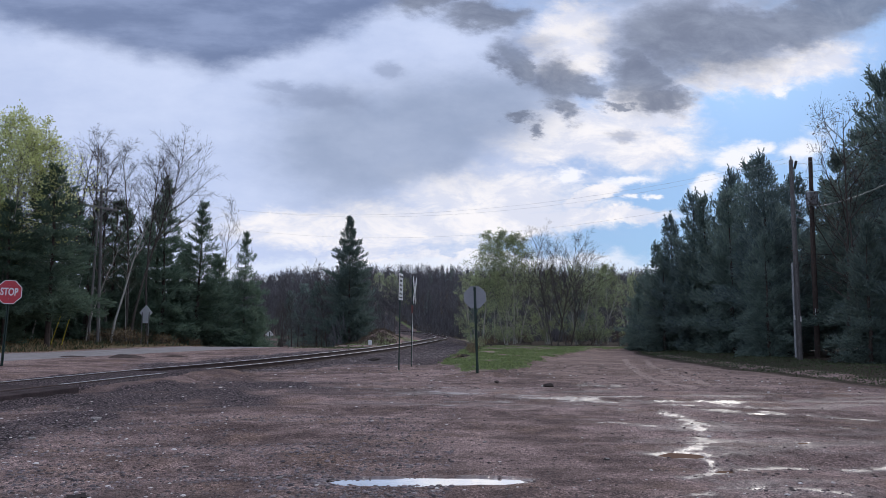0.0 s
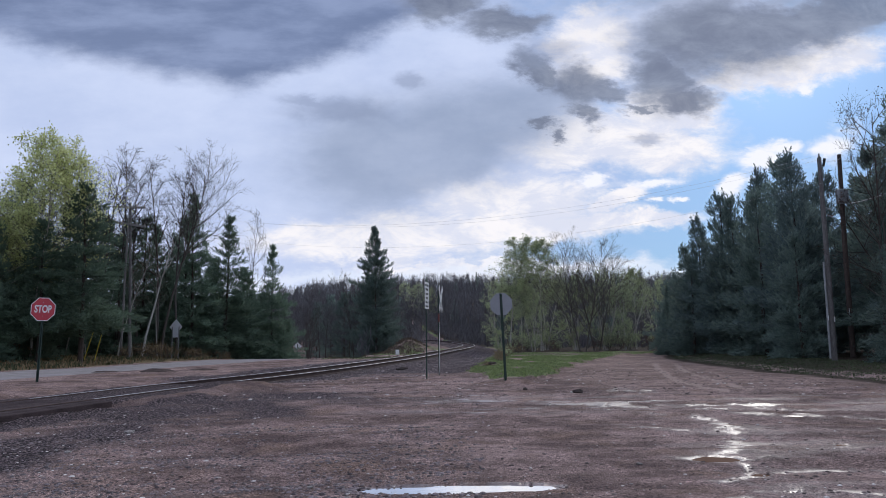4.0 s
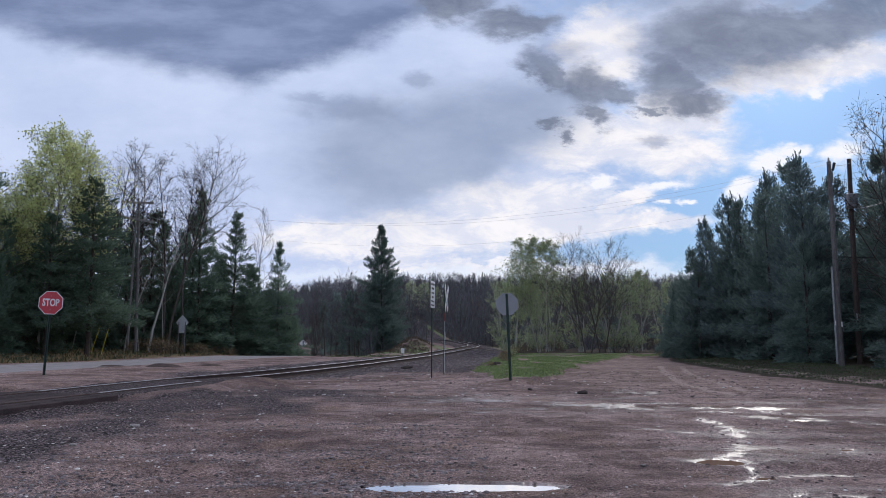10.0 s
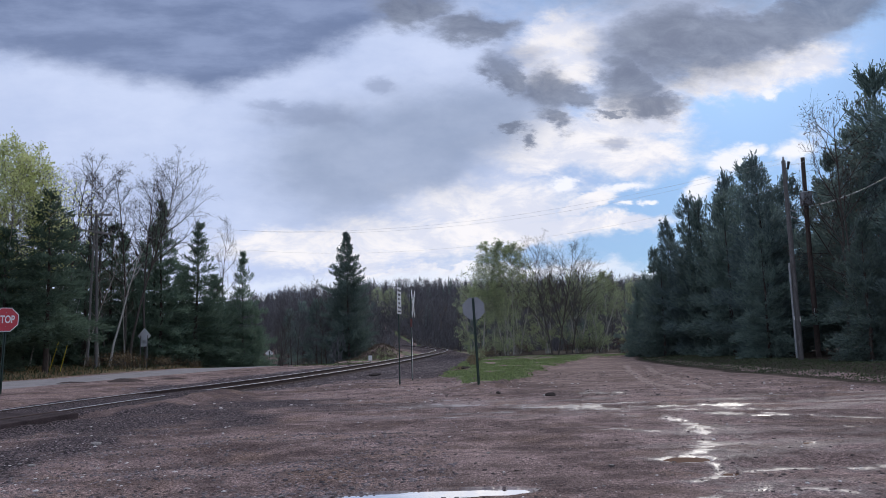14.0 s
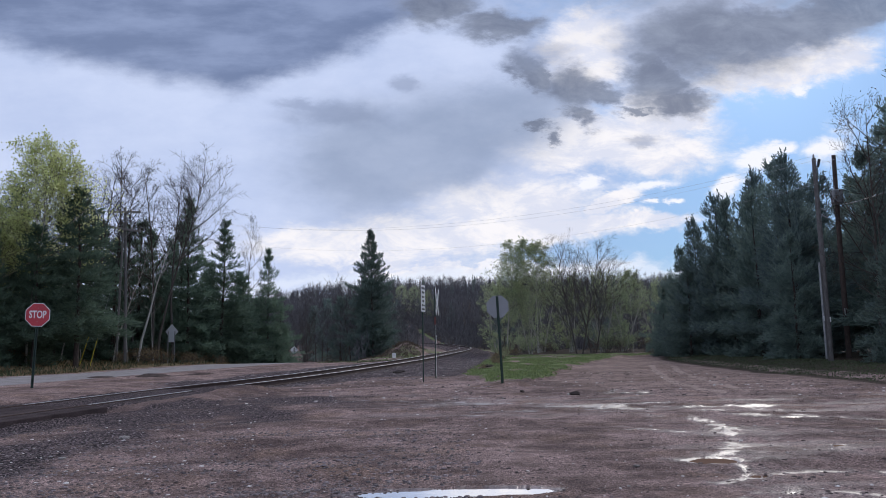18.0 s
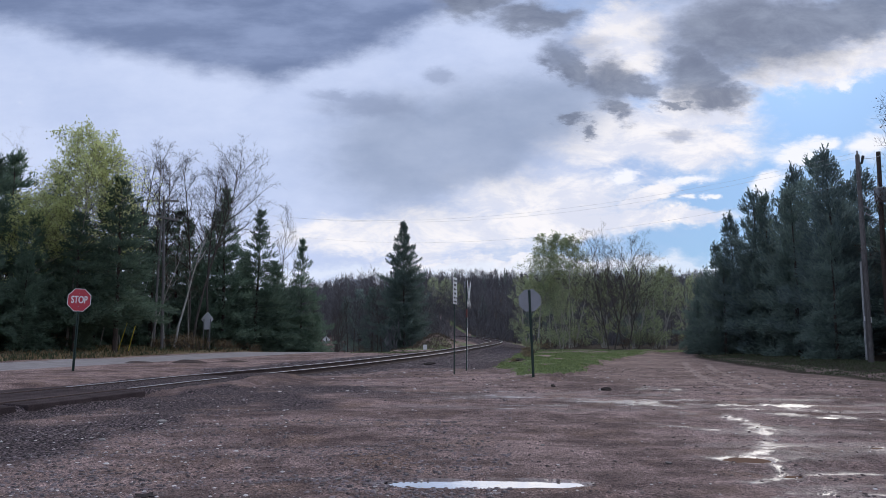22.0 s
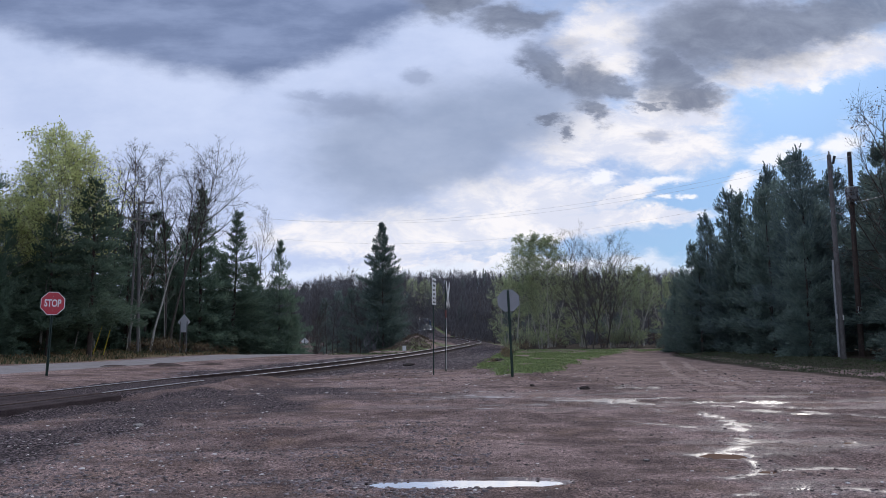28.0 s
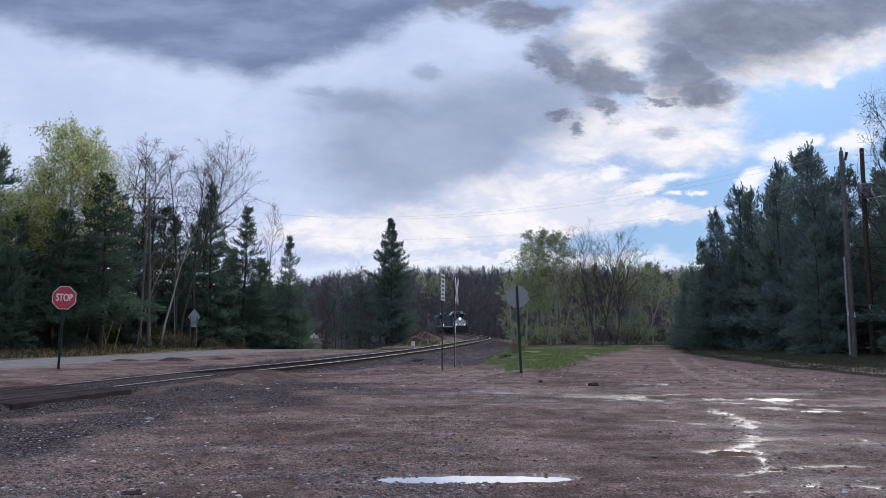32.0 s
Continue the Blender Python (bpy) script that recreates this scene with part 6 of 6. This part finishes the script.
def clod_spot(rnd):
    y = 5.2 * math.exp(rnd.random() * 1.2)
    x = rnd.uniform(-0.72, 0.1) * y
    q = float(rough(np.array([x * 0.8]), np.array([y * 1.5]), 0.8, 3, 81.0)[0])
    return x, y, q > rnd.uniform(0.44, 0.72) and x > float(track_x(y)) + 2.0


scatter("dirt_clods", 6500, ROCKS_DARK, "dark crumbs of dirt and crushed rock on the lot", clod_spot, (0.008, 0.011, 0.014, 0.018, 0.026), 7)
scatter("ballast", 9000, ROCKS_DARK, "dark grey railway ballast stones", bank_spot, (0.03, 0.04, 0.05, 0.06), 4)
scatter("far_gravel", 2200, PEBBLE, "coarser loose gravel near the grass", far_lot_spot, (0.02, 0.03, 0.04), 6)


# ---- grass and brush ----
def tufts(name, count, material, label, spot, tall, wide, seed, per=5, category="grass"):
    rnd = random.Random(seed)
    xs, ys = [], []
    while len(xs) < count:
        x, y, keep = spot(rnd)
        if keep:
            xs.append(x)
            ys.append(y)
    s = Shape()
    for x, y, z in zip(xs, ys, land(np.array(xs), np.array(ys))):
        h = tall * rnd.uniform(0.5, 1.4)
        for _ in range(per):
            p = Vector((x + rnd.gauss(0, wide), y + rnd.gauss(0, wide), z - 0.02))
            blade(s, p, spin(Vector((0, 0, 1)), rnd, 0.35), h * rnd.uniform(0.6, 1.2), 0.04 + 0.1 * h, rnd)
    solo(name, s, material, label, category, kind="stuff")


def isle_spot(rnd):
    y = rnd.uniform(21, 60)
    x = rnd.uniform(1, 24)
    return x, y, float(island(np.array([x]), np.array([y]))[0]) > 0.6 and rnd.random() < (30 / y) ** 1.5 and float(rough(np.array([x]), np.array([y]), 0.55, 4, 61.0)[0]) > rnd.uniform(0.36, 0.62)


def left_spot(rnd):
    y = rnd.uniform(14, 66)
    x = float(road_x(y)) - rnd.uniform(3.9, 11.5)
    return x, y, float(rough(np.array([x]), np.array([y]), 0.45, 3, 71.0)[0]) > rnd.uniform(0.3, 0.65)


def right_spot(rnd):
    y = rnd.uniform(18, 54)
    x = float(verge_x(y)) + rnd.uniform(0.3, 5)
    return x, y, True


def strip_spot(rnd):
    y = rnd.uniform(46, 75)
    x = rnd.uniform(float(road_x(y)) + 4.2, float(track_x(y)) - 2.8)
    return x, y, True


def mound_spot(rnd):
    x, y = rnd.gauss(-0.8, 2.2), rnd.gauss(70, 2.6)
    return x, y, x < float(track_x(y)) - 3.0


tufts("green_grass", 7500, GRASS, "short green grass between track and dirt road", isle_spot, 0.065, 0.12, 1)
tufts("dry_grass", 2200, STRAW, "tan dry grass along the paved road", left_spot, 0.2, 0.22, 2)
# the pines' shade on this verge is in the grass colour
tufts("shaded_grass", 5500, GRASS_SHADE_TONED, "low green grass under the pines, coloured darker for their shade", right_spot, 0.06, 0.14, 3)
tufts("verge_weeds", 1500, GRASS_SHADE_TONED, "low green weeds among the dry roadside grass", left_spot, 0.22, 0.2, 12)
tufts("strip_grass", 900, GRASS_SHADE_TONED, "thin pale green grass between road and track", strip_spot, 0.07, 0.1, 4)
tufts("mound_grass", 900, MOUND_BRUSH, "dry grass and brush on an earth mound", mound_spot, 0.2, 0.15, 5)


def brush(seed, h, tips, mat_leaf):
    rnd = random.Random(seed)
    stems, crown = Shape(), Shape()
    for k in range(26):
        t = rnd.uniform(0, 6.28)
        d = Vector((math.cos(t) * 0.5, math.sin(t) * 0.5, 1)).normalized()
        p = Vector((rnd.gauss(0, 0.25), rnd.gauss(0, 0.25), -0.1))
        e = p + spin(d, rnd, 0.2) * h * rnd.uniform(0.6, 1.0)
        stems.tube(p, e, 0.014, 0.005, 3, False)
        for _ in range(3):
            q = p.lerp(e, rnd.uniform(0.35, 0.9))
            f = q + spin(d, rnd, 0.5) * h * rnd.uniform(0.2, 0.4)
            stems.tube(q, f, 0.007, 0.003, 3, False)
            for _ in range(tips):
                blade(crown, q.lerp(f, rnd.random()) + Vector((rnd.gauss(0, 0.07), rnd.gauss(0, 0.07), rnd.gauss(0, 0.07))), spin(d, rnd, 0.8), rnd.uniform(0.07, 0.15), 0.06, rnd)
    return stems, crown, mat_leaf


def shrub(name, shapes, label, group):
    ob = thing(name, Matrix.Identity(4), label, "shrub", group)
    part("brushwood", shapes[0], BARK, ob)
    part("foliage", shapes[1], shapes[2], ob)
    return ob


tan_shrub = shrub("shrub", brush(31, 1.5, 6, STRAW), "tan leafless shrub with dead leaves", "roadside shrubs")
red_shrub = shrub("shrub", brush(32, 2.2, 6, BUDS), "russet twiggy shrub at the wood's edge", "roadside shrubs")
green_shrub = shrub("shrub", brush(33, 2.0, 8, SPRING_DULL), "shrub in small green leaf", "roadside shrubs")
plant(tan_shrub, [(5.6, 45.0, 0.45), (4.7, 38.0, 0.32), (6.6, 52.0, 0.55), (7.6, 56.0, 0.6), (3.2, 30.5, 0.2), (8.8, 58.5, 0.6), (5.0, 41.5, 0.3), (-16.7, 48.4, 0.9), (-16.0, 49.3, 0.8), (-14.9, 51.5, 0.7), (-17.8, 47.2, 0.7), (-13.7, 54.8, 0.6), (-14.6, 53.0, 0.5), (-17.4, 51.0, 1.0), (-18.0, 50.2, 0.9), (-15.8, 54.5, 0.8), (-14.8, 55.4, 0.7), (-22.0, 38.5, 0.7), (-14.0, 57.0, 0.6), (-24.0, 33.0, 0.7), (-20.9, 41.0, 0.7)])
plant(red_shrub, [(-21.8, 42.5, 0.9), (-24.2, 37.0, 0.9), (-18.4, 52.5, 0.8), (-26.0, 33.5, 0.9), (-13.3, 60.0, 0.8), (-9.5, 96.0, 1.2), (17.5, 67.5, 0.7), (10.0, 70.0, 0.7), (20.0, 69.5, 0.8), (23.2, 70.0, 0.9), (13.4, 69.0, 0.6), (27.0, 71.0, 1.0)])
plant(green_shrub, [(8.0, 64.0, 0.55), (9.5, 66.5, 0.7), (11.2, 68.0, 0.8), (14.0, 69.0, 0.7), (6.6, 50.0, 0.45), (19.0, 69.0, 1.1), (21.5, 70.5, 1.2), (13.0, 82.0, 1.2), (16.0, 84.0, 1.4)])


# ---- the train ----
def locomotive():
    """A six-axle diesel, nose towards +y, rail top at z = 0, pivot at the middle."""
    ob = thing("locomotive", Matrix.Identity(4), "blue diesel locomotive with white chevrons on its nose", "locomotive", "train")
    H = 10.6
    part("underframe", Shape().box((0, 0, 1.25), (3.0, 2 * H - 0.6, 0.32), bevel=0.03), LOCO_BLACK, ob)
    part("fuel_tank", Shape().prism([(-1.3, 0.45), (1.3, 0.45), (1.45, 0.7), (1.45, 1.1), (-1.45, 1.1), (-1.45, 0.7)], 5.0, pose(0, -2.5, 0)), LOCO_BLACK, ob)
    part("walkway", Shape().box((0, 0, 1.46), (3.1, 2 * H - 0.3, 0.1), bevel=0.02), LOCO_BLACK, ob)
    part("side_sill", Shape().box((-1.54, 0, 1.36), (0.04, 2 * H - 1, 0.24)).box((1.54, 0, 1.36), (0.04, 2 * H - 1, 0.24)), LOCO_WHITE, ob, "white sill stripe")
    hood = [(-0.95, 1.5), (0.95, 1.5), (0.95, 3.75), (0.7, 4.15), (-0.7, 4.15), (-0.95, 3.75)]
    body = part("long_hood", Shape().prism(hood, 14.2, pose(0, -H + 0.5, 0)), LOCO_BLUE, ob, "blue engine hood")
    for k in range(10):
        for x in (-0.965, 0.965):
            part("hood_door", Shape().box((x, -H + 1.6 + k * 1.25, 2.6), (0.03, 1.1, 1.7), bevel=0.01), LOCO_BLUE, body)
    part("radiator", Shape().box((0, -H + 3.0, 4.0), (2.7, 3.6, 0.5), bevel=0.08), LOCO_BLUE, body, "flared radiator")
    for y in (-H + 2.2, -H + 3.7):
        part("fan", Shape().tube((0, y, 4.25), (0, y, 4.36), 0.6, 0.6, 16), LOCO_BLACK, body)
    part("exhaust", Shape().box((0, -1.5, 4.3), (0.7, 1.2, 0.35), bevel=0.05), LOCO_BLACK, body)
    cab = [(-1.5, 1.5), (1.5, 1.5), (1.5, 3.75), (1.15, 4.35), (0.5, 4.55), (-0.5, 4.55), (-1.15, 4.35), (-1.5, 3.75)]
    cabin = part("cab", Shape().prism(cab, 2.9, pose(0, 4.1, 0)), LOCO_BLUE, ob, "blue wide cab")
    part("cab_roof", Shape().prism([(-1.56, 3.78), (-1.2, 4.4), (-0.52, 4.6), (0.52, 4.6), (1.2, 4.4), (1.56, 3.78), (1.5, 3.76), (1.15, 4.34), (0.5, 4.54), (-0.5, 4.54), (-1.15, 4.34), (-1.5, 3.76)], 3.0, pose(0, 4.05, 0)), LOCO_WHITE, cabin, "pale roof edge")
    for x in (-0.68, 0.68):
        part("windscreen", Shape().prism([(-0.42, -0.32), (0.42, -0.32), (0.36, 0.3), (-0.36, 0.3)], 0.03, pose(x, 6.995, 3.72)), LOCO_GLASS, cabin)
    for x in (-1.505, 1.505):
        for y in (4.9, 6.1):
            part("side_window", Shape().box((x, y, 3.35), (0.03, 0.85, 0.7)), LOCO_GLASS, cabin)
    nose = [(-1.3, 1.5), (1.3, 1.5), (1.3, 2.75), (0.95, 3.1), (-0.95, 3.1), (-1.3, 2.75)]
    front = part("nose", Shape().prism(nose, 2.6, pose(0, 7.0, 0)), LOCO_BLUE, ob, "blue nose")
    for k in range(6):
        z = 1.75 + k * 0.29
        for hand in (-1, 1):
            s = Shape().prism([(hand * 0.03, z + 0.12), (hand * 0.03, z - 0.02), (hand * min(1.25, (z - 1.55) / 0.8), max(1.53, z - 1.02)), (hand * min(1.28, (z - 1.41) / 0.8), max(1.53, z - 0.9))][::hand], 0.012, pose(0, 9.596, 0))
            part("chevron", s, LOCO_WHITE, front, "white chevron stripe")
    part("number_board", Shape().box((-0.75, 7.0, 4.2), (0.6, 0.06, 0.2)).box((0.75, 7.0, 4.2), (0.6, 0.06, 0.2)), SIGN_WHITE, cabin)
    for x in (-0.13, 0.13):
        part("headlight", Shape().tube((x, 9.6, 2.95), (x, 9.66, 2.95), 0.085, 0.085, 12), HEADLIGHT, front, "lit headlight")
    for x in (-0.85, 0.85):
        part("ditch_light", Shape().tube((x, 10.35, 1.75), (x, 10.45, 1.75), 0.085, 0.085, 12), HEADLIGHT, ob, "lit ditch light")
    part("pilot", Shape().prism([(-1.5, 0.12), (1.5, 0.12), (1.55, 1.4), (-1.55, 1.4)], 0.25, pose(0, 10.3, 0)), LOCO_BLACK, ob, "black pilot plate")
    part("coupler", Shape().box((0, 10.8, 0.88), (0.28, 0.7, 0.3), bevel=0.05), RAIL_SIDE, ob)
    part("coupler", Shape().box((0, -10.8, 0.88), (0.28, 0.7, 0.3), bevel=0.05), RAIL_SIDE, ob)
    for x in (-1.5, 1.5):
        rail = Shape().tube((x, -H + 0.4, 2.45), (x, 4.0, 2.45), 0.022, 0.022, 5)
        for k in range(9):
            rail.tube((x, -H + 0.4 + k * 1.8, 1.5), (x, -H + 0.4 + k * 1.8, 2.45), 0.02, 0.02, 5)
        part("handrail", rail, LOCO_WHITE, ob, "white handrail")
        part("handrail", Shape().tube((x, 10.4, 1.5), (x, 10.4, 2.5), 0.022, 0.022, 5).tube((x, 10.4, 2.5), (x * 0.4, 10.4, 2.5), 0.022, 0.022, 5), LOCO_WHITE, ob, "white handrail")
    for yc in (-6.9, 6.9):
        truck = part("truck", Shape().box((-1.05, 0, 0.62), (0.16, 5.2, 0.35), bevel=0.04).box((1.05, 0, 0.62), (0.16, 5.2, 0.35), bevel=0.04).box((0, 0, 0.7), (2.1, 0.6, 0.3)), LOCO_BLACK, ob, at=pose(0, yc, 0))
        for dy in (-2.05, 0, 2.05):
            part("wheelset", Shape().tube((-0.80, dy, 0.52), (-0.68, dy, 0.52), 0.52, 0.52, 20).tube((0.68, dy, 0.52), (0.80, dy, 0.52), 0.52, 0.52, 20).tube((-0.8, dy, 0.52), (0.8, dy, 0.52), 0.09, 0.09, 8), RAIL_SIDE, truck)
    return ob


lead = locomotive()
second = copy_thing(lead, Matrix.Identity(4))
tagged(second, "second blue diesel locomotive coupled behind the first")


def train_pose(y):
    """Middle of an engine whose middle stands at y on the track, its nose towards the crossing."""
    a, b = y - 7.0, y + 7.0
    pa = Vector((float(track_x(a)), a, float(track_z(a))))
    pb = Vector((float(track_x(b)), b, float(track_z(b))))
    d = (pa - pb).normalized()
    return Matrix.Translation((pa + pb) / 2) @ d.to_track_quat("Y", "Z").to_matrix().to_4x4()


# middle of the lead engine along the track, by time
TRAIN = [(0.0, 290.0), (20.0, 262.0), (25.0, 222.0), (27.5, 203.0), (28.0, 198.5), (29.0, 189.0), (30.0, 179.5), (31.0, 170.0), (32.0, 160.5)]


def motions():
    walk(lead, [(t, train_pose(y)) for t, y in TRAIN])
    walk(second, [(t, train_pose(y + 21.8)) for t, y in TRAIN])


motions()
